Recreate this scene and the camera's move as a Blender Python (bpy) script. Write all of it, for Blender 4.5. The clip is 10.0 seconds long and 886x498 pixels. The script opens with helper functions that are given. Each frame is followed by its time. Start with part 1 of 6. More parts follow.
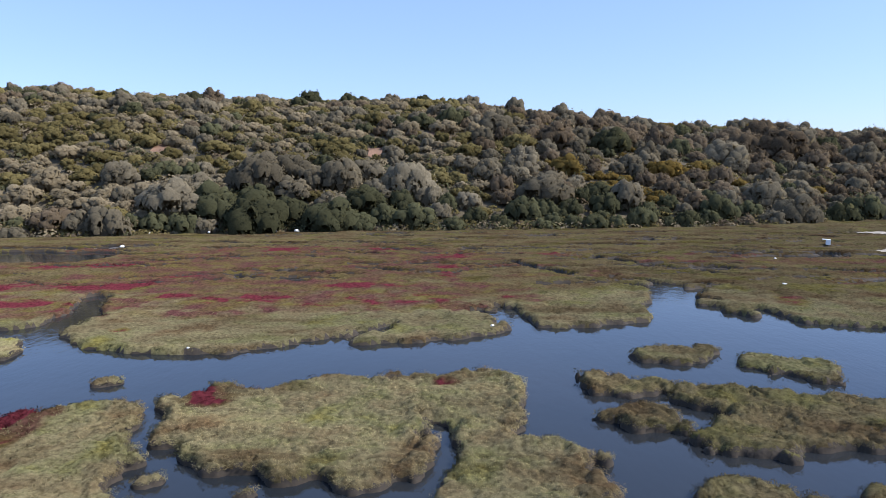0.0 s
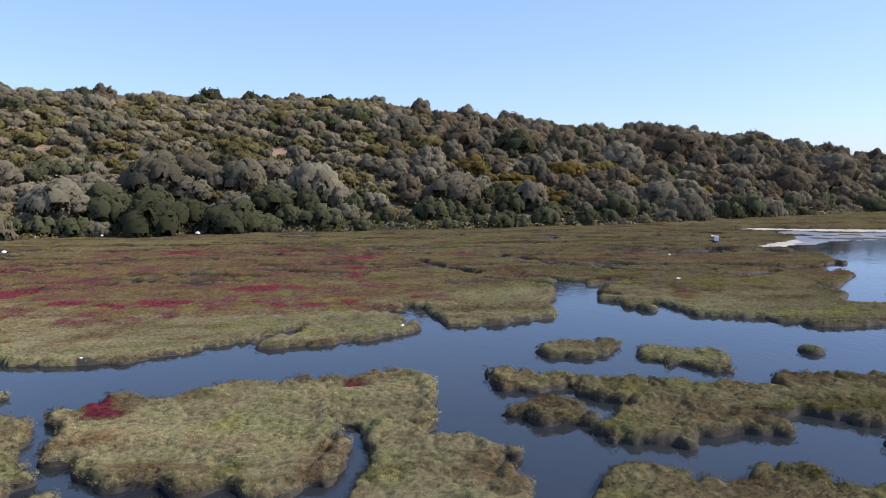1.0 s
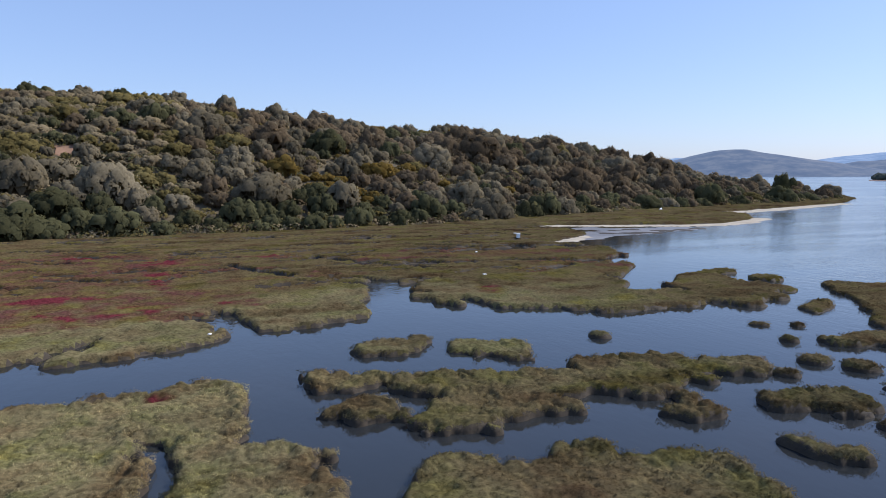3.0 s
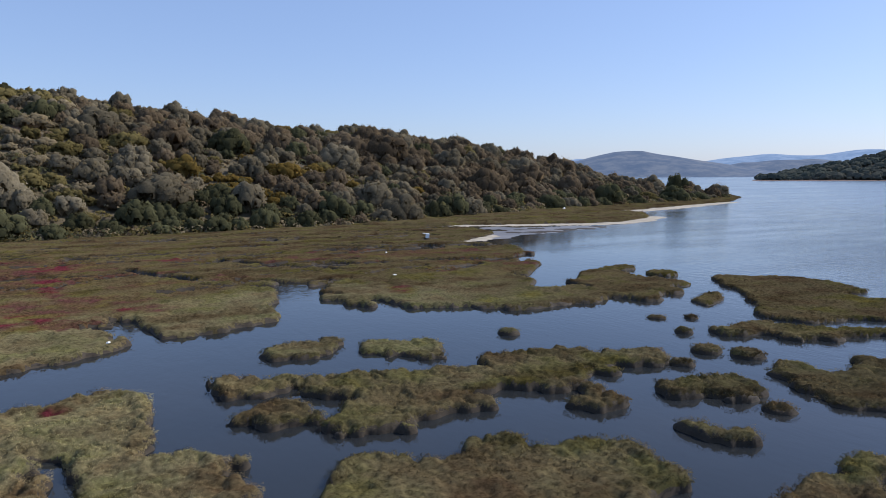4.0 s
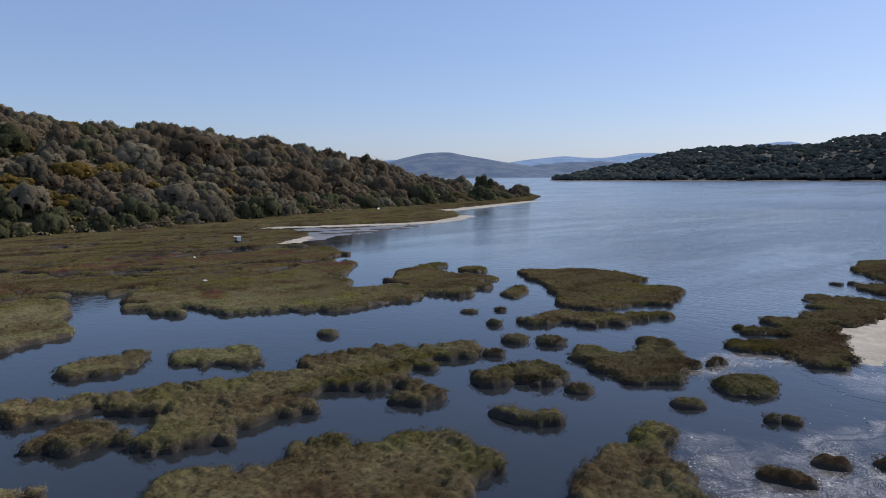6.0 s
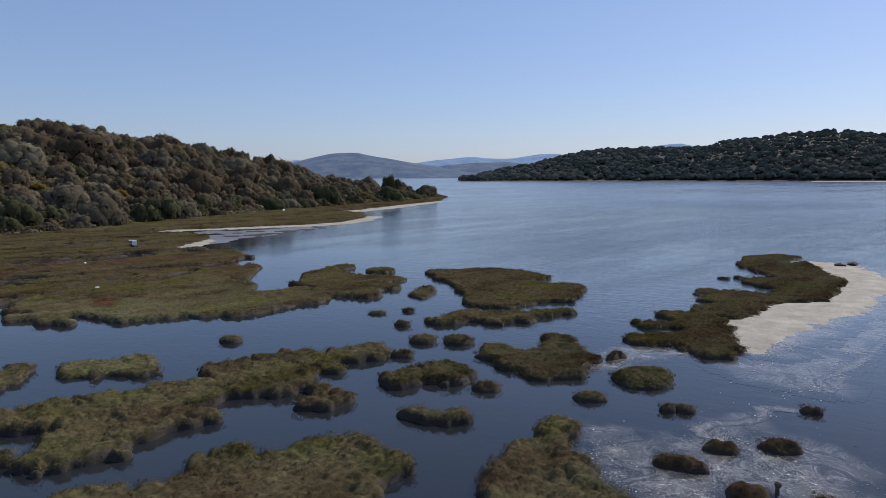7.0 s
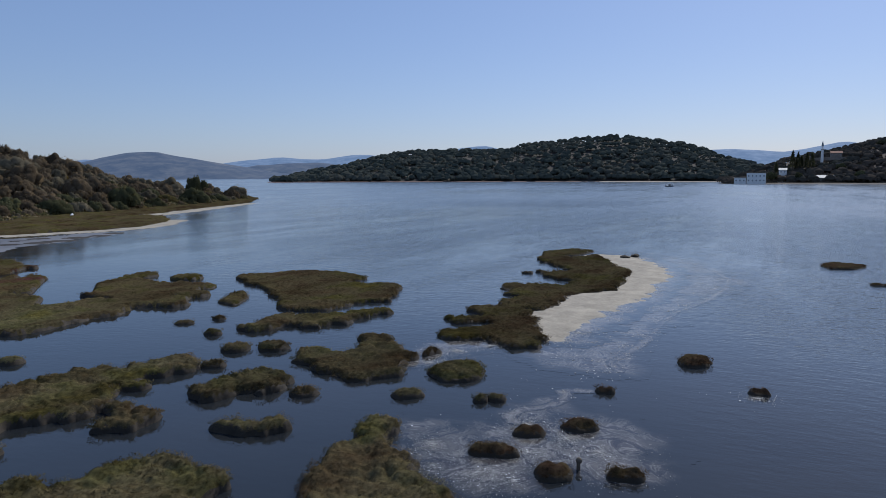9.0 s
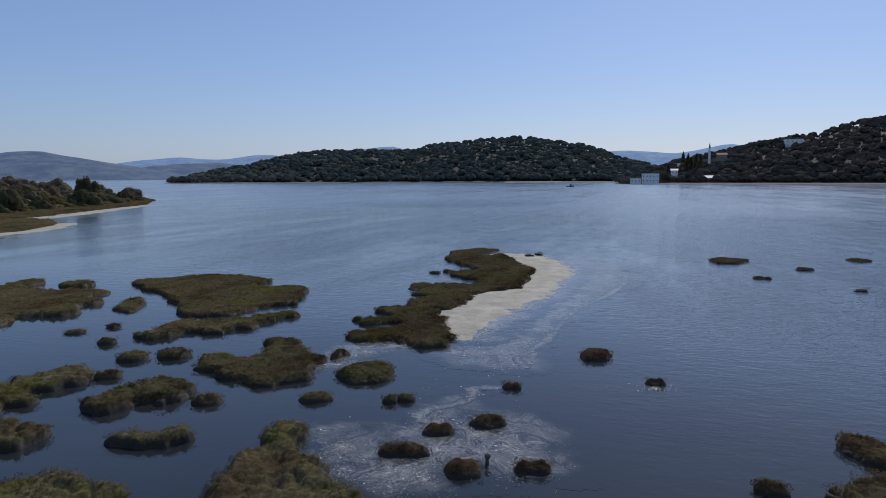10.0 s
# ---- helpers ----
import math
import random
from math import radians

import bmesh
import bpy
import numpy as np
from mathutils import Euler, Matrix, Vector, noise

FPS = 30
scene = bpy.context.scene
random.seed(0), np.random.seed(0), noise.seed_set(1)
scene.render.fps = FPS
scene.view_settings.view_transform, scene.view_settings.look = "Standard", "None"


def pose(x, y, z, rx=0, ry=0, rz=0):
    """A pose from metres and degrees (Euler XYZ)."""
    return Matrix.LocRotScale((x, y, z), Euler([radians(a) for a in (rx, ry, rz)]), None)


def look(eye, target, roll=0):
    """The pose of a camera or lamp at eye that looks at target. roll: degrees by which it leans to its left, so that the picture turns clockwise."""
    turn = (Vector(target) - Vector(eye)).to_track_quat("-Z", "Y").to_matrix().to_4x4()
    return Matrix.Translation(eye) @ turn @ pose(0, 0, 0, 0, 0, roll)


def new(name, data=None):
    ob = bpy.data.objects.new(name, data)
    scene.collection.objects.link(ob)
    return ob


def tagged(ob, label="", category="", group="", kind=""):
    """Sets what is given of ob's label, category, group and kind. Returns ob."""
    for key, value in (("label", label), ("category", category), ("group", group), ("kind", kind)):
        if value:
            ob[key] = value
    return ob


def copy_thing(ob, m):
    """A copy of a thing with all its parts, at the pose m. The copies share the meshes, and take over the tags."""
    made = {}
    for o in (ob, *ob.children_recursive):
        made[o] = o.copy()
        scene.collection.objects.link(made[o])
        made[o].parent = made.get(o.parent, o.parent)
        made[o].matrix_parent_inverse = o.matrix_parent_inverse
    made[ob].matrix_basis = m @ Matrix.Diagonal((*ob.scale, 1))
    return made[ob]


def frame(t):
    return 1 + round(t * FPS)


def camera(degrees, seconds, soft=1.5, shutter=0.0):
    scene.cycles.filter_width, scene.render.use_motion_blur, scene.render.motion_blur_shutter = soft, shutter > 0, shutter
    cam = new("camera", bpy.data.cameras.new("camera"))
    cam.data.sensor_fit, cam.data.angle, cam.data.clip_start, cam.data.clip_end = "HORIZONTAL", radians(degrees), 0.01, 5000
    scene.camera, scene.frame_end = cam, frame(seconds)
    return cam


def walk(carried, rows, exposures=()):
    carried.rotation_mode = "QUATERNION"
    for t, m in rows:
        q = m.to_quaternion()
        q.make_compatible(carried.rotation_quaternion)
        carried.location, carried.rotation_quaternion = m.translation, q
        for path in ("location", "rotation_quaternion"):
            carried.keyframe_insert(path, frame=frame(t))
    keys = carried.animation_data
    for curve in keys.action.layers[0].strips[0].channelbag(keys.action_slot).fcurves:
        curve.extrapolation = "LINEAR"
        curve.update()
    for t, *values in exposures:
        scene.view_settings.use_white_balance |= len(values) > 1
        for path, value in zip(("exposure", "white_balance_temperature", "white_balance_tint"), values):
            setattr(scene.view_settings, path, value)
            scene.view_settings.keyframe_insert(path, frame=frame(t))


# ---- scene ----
# ---------------- camera: a slow turn to the right from a hovering drone ----------------
cam = camera(64.3, 10.0, soft=0.8)
PATH = [
    (0.0, 0.000, 0.000, 7.000, 0.00, -5.99, 0.19),
    (0.5, -0.038, -0.037, 6.988, -3.82, -5.98, 0.20),
    (1.0, -0.039, -0.010, 6.993, -7.51, -5.98, 0.19),
    (1.5, -0.018, -0.077, 6.995, -11.29, -5.98, 0.24),
    (2.0, 0.003, -0.107, 7.015, -15.02, -6.00, 0.22),
    (2.5, 0.062, -0.086, 7.019, -18.82, -6.00, 0.16),
    (4.0, -0.072, -0.216, 7.043, -30.00, -5.96, 0.15),
    (4.5, -0.208, -0.251, 7.054, -33.77, -5.99, 0.15),
    (5.0, -0.246, -0.240, 7.058, -37.49, -5.97, 0.07),
    (5.5, -0.255, -0.277, 7.053, -41.27, -5.96, 0.09),
    (7.0, -0.165, -0.320, 7.082, -52.49, -5.92, 0.15),
    (7.5, -0.154, -0.365, 7.093, -56.28, -5.92, 0.18),
    (8.0, -0.159, -0.347, 7.117, -59.99, -5.91, 0.21),
    (8.5, -0.166, -0.334, 7.111, -63.78, -5.91, 0.21),
    (9.0, -0.152, -0.323, 7.089, -67.51, -5.89, 0.16),
    (9.5, -0.132, -0.355, 7.079, -71.32, -5.87, 0.24),
    (10.0, -0.178, -0.343, 7.094, -75.04, -5.87, 0.20),
]
EXPOSURES = [(0.0, 0.88, 6200, 13), (2.5, 0.66, 6400, 13), (4.5, 0.34, 6500, 12), (5.5, 0.2, 6500, 12), (7.5, -0.04, 6450, 11), (10.0, -0.24, 6150, 10)]
walk(cam, [(t, pose(x, y, z, 90 + p, r, w)) for t, x, y, z, w, p, r in PATH], EXPOSURES)

# ---------------- daylight ----------------
SUN_AZ, SUN_EL = 102.0, 43.0  # degrees clockwise from +y, degrees above the horizon
world = bpy.data.worlds.new("sky")
scene.world = world
world.use_nodes = True
wn = world.node_tree
wn.nodes.clear()
sky = wn.nodes.new("ShaderNodeTexSky")
sky.sky_type = "NISHITA"
sky.sun_disc = False
sky.sun_elevation = radians(SUN_EL)
sky.sun_rotation = radians(SUN_AZ)
sky.air_density, sky.dust_density, sky.ozone_density = 1.0, 0.6, 3.0
bg = wn.nodes.new("ShaderNodeBackground")
bg.inputs["Strength"].default_value = 0.091
wo = wn.nodes.new("ShaderNodeOutputWorld")
tint = wn.nodes.new("ShaderNodeMix")
tint.data_type, tint.blend_type = "RGBA", "MULTIPLY"
tint.inputs[0].default_value = 1.0
tint.inputs[7].default_value = (0.955, 0.955, 1.13, 1)
wn.links.new(sky.outputs[0], tint.inputs[6])
veil = wn.nodes.new("ShaderNodeMix")  # thin even summer haze over the whole sky
veil.data_type = "RGBA"
veil.inputs[0].default_value = 0.32
veil.inputs[7].default_value = (3.6, 5.4, 8.6, 1)
wn.links.new(tint.outputs[2], veil.inputs[6])
wn.links.new(veil.outputs[2], bg.inputs[0])
wn.links.new(bg.outputs[0], wo.inputs[0])

sun_data = bpy.data.lights.new("sun", "SUN")
sun_data.energy = 3.5
sun_data.angle = radians(0.53)
sun_data.color = (1.0, 0.95, 0.87)
sun = new("sun", sun_data)
a, e = radians(SUN_AZ), radians(SUN_EL)
sun.matrix_world = look((120 * math.sin(a) * math.cos(e), 120 * math.cos(a) * math.cos(e), 120 * math.sin(e)), (0, 0, 0))


# ---------------- materials ----------------
def graph(name):
    m = bpy.data.materials.new(name)
    m.use_nodes = True
    nt = m.node_tree
    nt.nodes.clear()
    out = nt.nodes.new("ShaderNodeOutputMaterial")
    return m, nt, out


def add(nt, kind, **values):
    n = nt.nodes.new(kind)
    for k, v in values.items():
        n.inputs[k].default_value = v
    return n


def noise_tex(nt, scale, detail=3.0, rough=0.55, stretch=None):
    """Noise in world metres; scale is in cycles a metre."""
    geo = nt.nodes.new("ShaderNodeNewGeometry")
    n = add(nt, "ShaderNodeTexNoise", Scale=scale, Detail=detail, Roughness=rough)
    if stretch:
        mp = nt.nodes.new("ShaderNodeMapping")
        mp.inputs["Scale"].default_value = stretch
        nt.links.new(geo.outputs["Position"], mp.inputs[0])
        nt.links.new(mp.outputs[0], n.inputs["Vector"])
    else:
        nt.links.new(geo.outputs["Position"], n.inputs["Vector"])
    return n


def ramp(nt, src, stops):
    r = nt.nodes.new("ShaderNodeValToRGB")
    while len(r.color_ramp.elements) < len(stops):
        r.color_ramp.elements.new(0.5)
    for el, (p, c) in zip(r.color_ramp.elements, stops):
        el.position, el.color = p, (*c, 1)
    nt.links.new(src, r.inputs[0])
    return r.outputs[0]


def mix_colour(nt, fac, a, b, mode="MIX"):
    m = nt.nodes.new("ShaderNodeMix")
    m.data_type, m.blend_type = "RGBA", mode
    ins = [s for s in m.inputs if s.type == "RGBA"]
    fs = [s for s in m.inputs if s.type == "VALUE"][0]
    for sock, v in ((fs, fac), (ins[0], a), (ins[1], b)):
        if isinstance(v, bpy.types.NodeSocket):
            nt.links.new(v, sock)
        elif isinstance(v, tuple):
            sock.default_value = (*v, 1)
        else:
            sock.default_value = v
    return [s for s in m.outputs if s.type == "RGBA"][0]


def solid(name, colour, spread=0.25, scale=2.0, rough=0.8, metallic=0.0, bump=0.0):
    """A matt surface with blotches and grain."""
    m, nt, out = graph(name)
    p = add(nt, "ShaderNodeBsdfPrincipled", Roughness=rough, Metallic=metallic)
    n1, n2 = noise_tex(nt, scale), noise_tex(nt, scale * 9)
    lo = tuple(max(0, c * (1 - spread)) for c in colour)
    hi = tuple(min(1, c * (1 + spread)) for c in colour)
    c = ramp(nt, n1.outputs[0], [(0.3, lo), (0.7, hi)])
    c = mix_colour(nt, 0.35, c, ramp(nt, n2.outputs[0], [(0.3, lo), (0.7, hi)]))
    nt.links.new(c, p.inputs["Base Color"])
    if bump:
        b = add(nt, "ShaderNodeBump", Strength=0.5, Distance=bump)
        nt.links.new(n2.outputs[0], b.inputs["Height"])
        nt.links.new(b.outputs[0], p.inputs["Normal"])
    nt.links.new(p.outputs[0], out.inputs[0])
    return m


def foliage(name, stops, island=0.35, through_light=0.35, patch=0.25, red=False, follow=False, soft=False, edge=None):
    """Leaves: matt, a little light comes through; each leaf and each stand varies."""
    m, nt, out = graph(name)
    geo = nt.nodes.new("ShaderNodeNewGeometry")
    info = nt.nodes.new("ShaderNodeObjectInfo")
    n1 = noise_tex(nt, patch, 4.0, 0.6)
    c = ramp(nt, n1.outputs[0], stops)
    if edge:  # paler plants near the channel
        pa = nt.nodes.new("ShaderNodeAttribute")
        pa.attribute_name = "pale"
        c = mix_colour(nt, pa.outputs["Fac"], c, ramp(nt, n1.outputs[0], edge))
    hsv = add(nt, "ShaderNodeHueSaturation")
    mr = nt.nodes.new("ShaderNodeMapRange")
    nt.links.new(geo.outputs["Random Per Island"], mr.inputs[0])
    mr.inputs[3].default_value, mr.inputs[4].default_value = 1 - island, 1 + island
    mo = nt.nodes.new("ShaderNodeMapRange")
    nt.links.new(info.outputs["Random"], mo.inputs[0])
    mo.inputs[3].default_value, mo.inputs[4].default_value = 0.78, 1.22
    mul = nt.nodes.new("ShaderNodeMath")
    mul.operation = "MULTIPLY"
    nt.links.new(mr.outputs[0], mul.inputs[0])
    nt.links.new(mo.outputs[0], mul.inputs[1])
    if red:
        at = nt.nodes.new("ShaderNodeAttribute")
        at.attribute_name = "red"
        rn = noise_tex(nt, 0.5, 3.0)
        dull = ramp(nt, rn.outputs[0], [(0.34, (0.100, 0.080, 0.027)), (0.5, (0.088, 0.055, 0.031)), (0.64, (0.084, 0.038, 0.033))])
        rc = mix_colour(nt, ramp(nt, at.outputs["Fac"], [(0.55, (0, 0, 0)), (0.95, (1, 1, 1))]), dull, (0.10, 0.022, 0.028))
        wide = noise_tex(nt, 0.22, 5.0, 0.65, (0.4, 1.6, 1.0))
        c = mix_colour(nt, 0.75, c, ramp(nt, wide.outputs[0], [(0.38, (0.55, 0.48, 0.44)), (0.46, (0.92, 0.90, 0.87)), (0.54, (1.06, 1.05, 1.02)), (0.62, (1.25, 1.22, 1.12))]), "MULTIPLY")
        c = mix_colour(nt, ramp(nt, at.outputs["Fac"], [(0.05, (0, 0, 0)), (0.4, (1, 1, 1))]), c, rc)
    if soft or red:
        grain = noise_tex(nt, 3.5 if soft else 6.5, 4.0, 0.7)
        c = mix_colour(nt, 0.5 if soft else 0.8, c, ramp(nt, grain.outputs[0], [(0.38, (0.66, 0.65, 0.64)) if soft else (0.36, (0.48, 0.46, 0.44)), (0.5, (1.0, 1.0, 1.0)), (0.62, (1.28, 1.27, 1.25)) if soft else (0.64, (1.42, 1.41, 1.38))]), "MULTIPLY")
    nt.links.new(c, hsv.inputs["Color"])
    nt.links.new(mul.outputs[0], hsv.inputs["Value"])
    d = add(nt, "ShaderNodeBsdfDiffuse", Roughness=0.6)
    t = nt.nodes.new("ShaderNodeBsdfTranslucent")
    ms = add(nt, "ShaderNodeMixShader", Fac=through_light)
    if follow:
        # fine stems are shaded by the round cushion that they grow on
        sa = nt.nodes.new("ShaderNodeAttribute")
        sa.attribute_name = "soft"
        vm = nt.nodes.new("ShaderNodeMix")
        vm.data_type = "VECTOR"
        vm.inputs[0].default_value = 0.97
        nt.links.new(geo.outputs["Normal"], vm.inputs[4])
        nt.links.new(sa.outputs["Vector"], vm.inputs[5])
        nt.links.new(vm.outputs[1], d.inputs["Normal"])
    if soft:
        # each crown is shaded by the round shape of its leaf clumps
        sa = nt.nodes.new("ShaderNodeAttribute")
        sa.attribute_name = "soft"
        tr = nt.nodes.new("ShaderNodeVectorTransform")
        tr.vector_type, tr.convert_from, tr.convert_to = "NORMAL", "OBJECT", "WORLD"
        nt.links.new(sa.outputs["Vector"], tr.inputs[0])
        vm = nt.nodes.new("ShaderNodeMix")
        vm.data_type = "VECTOR"
        vm.inputs[0].default_value = 0.85
        nt.links.new(geo.outputs["Normal"], vm.inputs[4])
        nt.links.new(tr.outputs[0], vm.inputs[5])
        leafy = noise_tex(nt, 2.6, 5.0, 0.7)
        bp = add(nt, "ShaderNodeBump", Strength=0.3, Distance=0.25)
        nt.links.new(leafy.outputs[0], bp.inputs["Height"])
        nt.links.new(vm.outputs[1], bp.inputs["Normal"])
        nt.links.new(bp.outputs[0], d.inputs["Normal"])
    for s in (d, t):
        nt.links.new(hsv.outputs[0], s.inputs["Color"])
    nt.links.new(d.outputs[0], ms.inputs[1])
    nt.links.new(t.outputs[0], ms.inputs[2])
    nt.links.new(ms.outputs[0], out.inputs[0])
    return m


def water_material(shoal=False):
    m, nt, out = graph("shallow water over pale silt" if shoal else "lagoon water")
    p = add(nt, "ShaderNodeBsdfPrincipled", Roughness=0.07, IOR=1.33)
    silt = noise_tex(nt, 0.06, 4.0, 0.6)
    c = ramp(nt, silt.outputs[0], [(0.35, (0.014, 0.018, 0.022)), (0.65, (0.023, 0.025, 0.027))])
    open_sky_c = ramp(nt, silt.outputs[0], [(0.35, (0.078, 0.110, 0.146)), (0.65, (0.092, 0.126, 0.165))])
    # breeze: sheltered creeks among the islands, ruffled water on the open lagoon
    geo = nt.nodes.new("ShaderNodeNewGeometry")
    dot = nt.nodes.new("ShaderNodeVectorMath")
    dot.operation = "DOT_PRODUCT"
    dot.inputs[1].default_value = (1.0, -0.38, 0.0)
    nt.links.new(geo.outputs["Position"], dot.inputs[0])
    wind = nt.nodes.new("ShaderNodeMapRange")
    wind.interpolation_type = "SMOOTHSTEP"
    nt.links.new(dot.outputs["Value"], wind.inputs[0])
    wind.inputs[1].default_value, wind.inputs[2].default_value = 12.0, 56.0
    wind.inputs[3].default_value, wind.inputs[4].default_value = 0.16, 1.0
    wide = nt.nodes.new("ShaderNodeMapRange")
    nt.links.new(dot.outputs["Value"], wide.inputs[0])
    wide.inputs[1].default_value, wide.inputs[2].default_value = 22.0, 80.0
    # paler and bluer offshore: turbid water, plus sky reflection put into the base colour
    c = mix_colour(nt, wide.outputs[0], c, open_sky_c)
    if shoal:
        at = nt.nodes.new("ShaderNodeAttribute")
        at.attribute_name = "shoal"
        s1 = noise_tex(nt, 1.0, 6.0, 0.68)
        s1.inputs["Distortion"].default_value = 1.6
        bottom = ramp(nt, s1.outputs[0], [(0.36, (0.045, 0.042, 0.045)), (0.47, (0.085, 0.080, 0.080)), (0.50, (0.25, 0.24, 0.22)), (0.53, (0.095, 0.088, 0.085)), (0.66, (0.15, 0.14, 0.125))])
        c = mix_colour(nt, ramp(nt, at.outputs["Fac"], [(0.0, (0, 0, 0)), (0.5, (1, 1, 1))]), c, bottom)
        wash = ramp(nt, s1.outputs[0], [(0.36, (0.13, 0.115, 0.10)), (0.55, (0.26, 0.235, 0.195))])
        c = mix_colour(nt, ramp(nt, at.outputs["Fac"], [(0.5, (0, 0, 0)), (1.0, (1, 1, 1))]), c, wash)
    nt.links.new(c, p.inputs["Base Color"])
    calm = noise_tex(nt, 0.022, 3.0, 0.6, (0.35, 1.5, 1.0))
    cm = nt.nodes.new("ShaderNodeMapRange")
    fine_calm = noise_tex(nt, 0.11, 4.0, 0.65, (0.35, 1.5, 1.0))
    both = nt.nodes.new("ShaderNodeMix")
    both.inputs[0].default_value = 0.45
    nt.links.new(calm.outputs[0], both.inputs[2])
    nt.links.new(fine_calm.outputs[0], both.inputs[3])
    nt.links.new(both.outputs[0], cm.inputs[0])
    cm.inputs[1].default_value, cm.inputs[2].default_value = 0.42, 0.58
    cm.inputs[3].default_value, cm.inputs[4].default_value = 0.35, 1.0
    force = nt.nodes.new("ShaderNodeMath")
    force.operation = "MULTIPLY"
    nt.links.new(wind.outputs[0], force.inputs[0])
    nt.links.new(cm.outputs[0], force.inputs[1])
    gust = nt.nodes.new("ShaderNodeVectorMath")  # one gust ruffles a patch far out
    gust.operation = "DISTANCE"
    gust.inputs[1].default_value = (185, 48, 0)
    nt.links.new(geo.outputs["Position"], gust.inputs[0])
    patch = nt.nodes.new("ShaderNodeMapRange")
    patch.interpolation_type = "SMOOTHSTEP"
    nt.links.new(gust.outputs["Value"], patch.inputs[0])
    patch.inputs[1].default_value, patch.inputs[2].default_value = 38.0, 16.0
    patch.inputs[3].default_value, patch.inputs[4].default_value = 0.0, 1.3
    total = nt.nodes.new("ShaderNodeMath")
    total.operation = "ADD"
    nt.links.new(force.outputs[0], total.inputs[0])
    nt.links.new(patch.outputs[0], total.inputs[1])
    force = total
    n1 = noise_tex(nt, 1.3, 4.0, 0.6, (1.0, 0.45, 1.0))
    n2 = noise_tex(nt, 4.5, 3.0, 0.55, (1.0, 0.4, 1.0))
    n0 = noise_tex(nt, 0.42, 3.0, 0.6, (0.45, 1.1, 1.0))
    long_force = nt.nodes.new("ShaderNodeMath")
    long_force.operation = "MULTIPLY"
    nt.links.new(force.outputs[0], long_force.inputs[0])
    nt.links.new(wide.outputs[0], long_force.inputs[1])
    b0 = add(nt, "ShaderNodeBump", Distance=0.2)
    nt.links.new(long_force.outputs[0], b0.inputs["Strength"])
    nt.links.new(n0.outputs[0], b0.inputs["Height"])
    b1 = add(nt, "ShaderNodeBump", Distance=0.065)
    nt.links.new(b0.outputs[0], b1.inputs["Normal"])
    nt.links.new(force.outputs[0], b1.inputs["Strength"])
    nt.links.new(n1.outputs[0], b1.inputs["Height"])
    b2 = add(nt, "ShaderNodeBump", Distance=0.04)
    nt.links.new(force.outputs[0], b2.inputs["Strength"])
    nt.links.new(n2.outputs[0], b2.inputs["Height"])
    nt.links.new(b1.outputs[0], b2.inputs["Normal"])
    nt.links.new(b2.outputs[0], p.inputs["Normal"])
    gloss = nt.nodes.new("ShaderNodeMapRange")
    nt.links.new(wind.outputs[0], gloss.inputs[0])
    gloss.inputs[1].default_value, gloss.inputs[2].default_value = 0.16, 1.0
    gloss.inputs[3].default_value, gloss.inputs[4].default_value = 0.05, 0.11
    band = nt.nodes.new("ShaderNodeMath")
    band.operation = "MULTIPLY"
    nt.links.new(gloss.outputs[0], band.inputs[0])
    nt.links.new(cm.outputs[0], band.inputs[1])
    swell = nt.nodes.new("ShaderNodeMapRange")  # the far lagoon lies open to the wind
    swell.interpolation_type = "SMOOTHSTEP"
    nt.links.new(dot.outputs["Value"], swell.inputs[0])
    swell.inputs[1].default_value, swell.inputs[2].default_value = 45.0, 190.0
    swell.inputs[3].default_value, swell.inputs[4].default_value = 0.0, 0.11
    far_rough = nt.nodes.new("ShaderNodeMath")
    far_rough.operation = "ADD"
    nt.links.new(band.outputs[0], far_rough.inputs[0])
    nt.links.new(swell.outputs[0], far_rough.inputs[1])
    nt.links.new(far_rough.outputs[0], p.inputs["Roughness"])
    nt.links.new(p.outputs[0], out.inputs[0])
    return m


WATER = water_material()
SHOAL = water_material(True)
MUD = solid("dark marsh mud", (0.034, 0.025, 0.016), 0.4, 1.5, 0.85, bump=0.02)
BED = solid("lagoon bed and hill soil", (0.09, 0.072, 0.042), 0.35, 0.3, 0.95)
MARSH_STOPS = [(0.30, (0.136, 0.095, 0.052)), (0.40, (0.188, 0.151, 0.084)), (0.50, (0.209, 0.182, 0.100)), (0.60, (0.184, 0.175, 0.083)), (0.72, (0.202, 0.177, 0.055))]
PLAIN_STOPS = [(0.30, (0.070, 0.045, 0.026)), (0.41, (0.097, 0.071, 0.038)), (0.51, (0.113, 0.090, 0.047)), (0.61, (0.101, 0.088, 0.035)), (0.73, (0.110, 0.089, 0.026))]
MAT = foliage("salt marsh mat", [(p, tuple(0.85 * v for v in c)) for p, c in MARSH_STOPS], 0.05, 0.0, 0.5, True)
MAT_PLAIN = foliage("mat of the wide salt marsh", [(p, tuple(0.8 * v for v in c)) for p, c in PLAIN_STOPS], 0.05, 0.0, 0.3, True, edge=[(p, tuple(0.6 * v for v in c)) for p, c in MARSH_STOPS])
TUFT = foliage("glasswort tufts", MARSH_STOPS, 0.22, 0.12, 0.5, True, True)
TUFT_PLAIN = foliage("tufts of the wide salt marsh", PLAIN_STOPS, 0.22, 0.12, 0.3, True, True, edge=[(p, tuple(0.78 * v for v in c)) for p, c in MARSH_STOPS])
HUMMOCK_STOPS = [(0.30, (0.078, 0.047, 0.031)), (0.45, (0.104, 0.068, 0.042)), (0.6, (0.110, 0.084, 0.044)), (0.74, (0.104, 0.090, 0.042))]
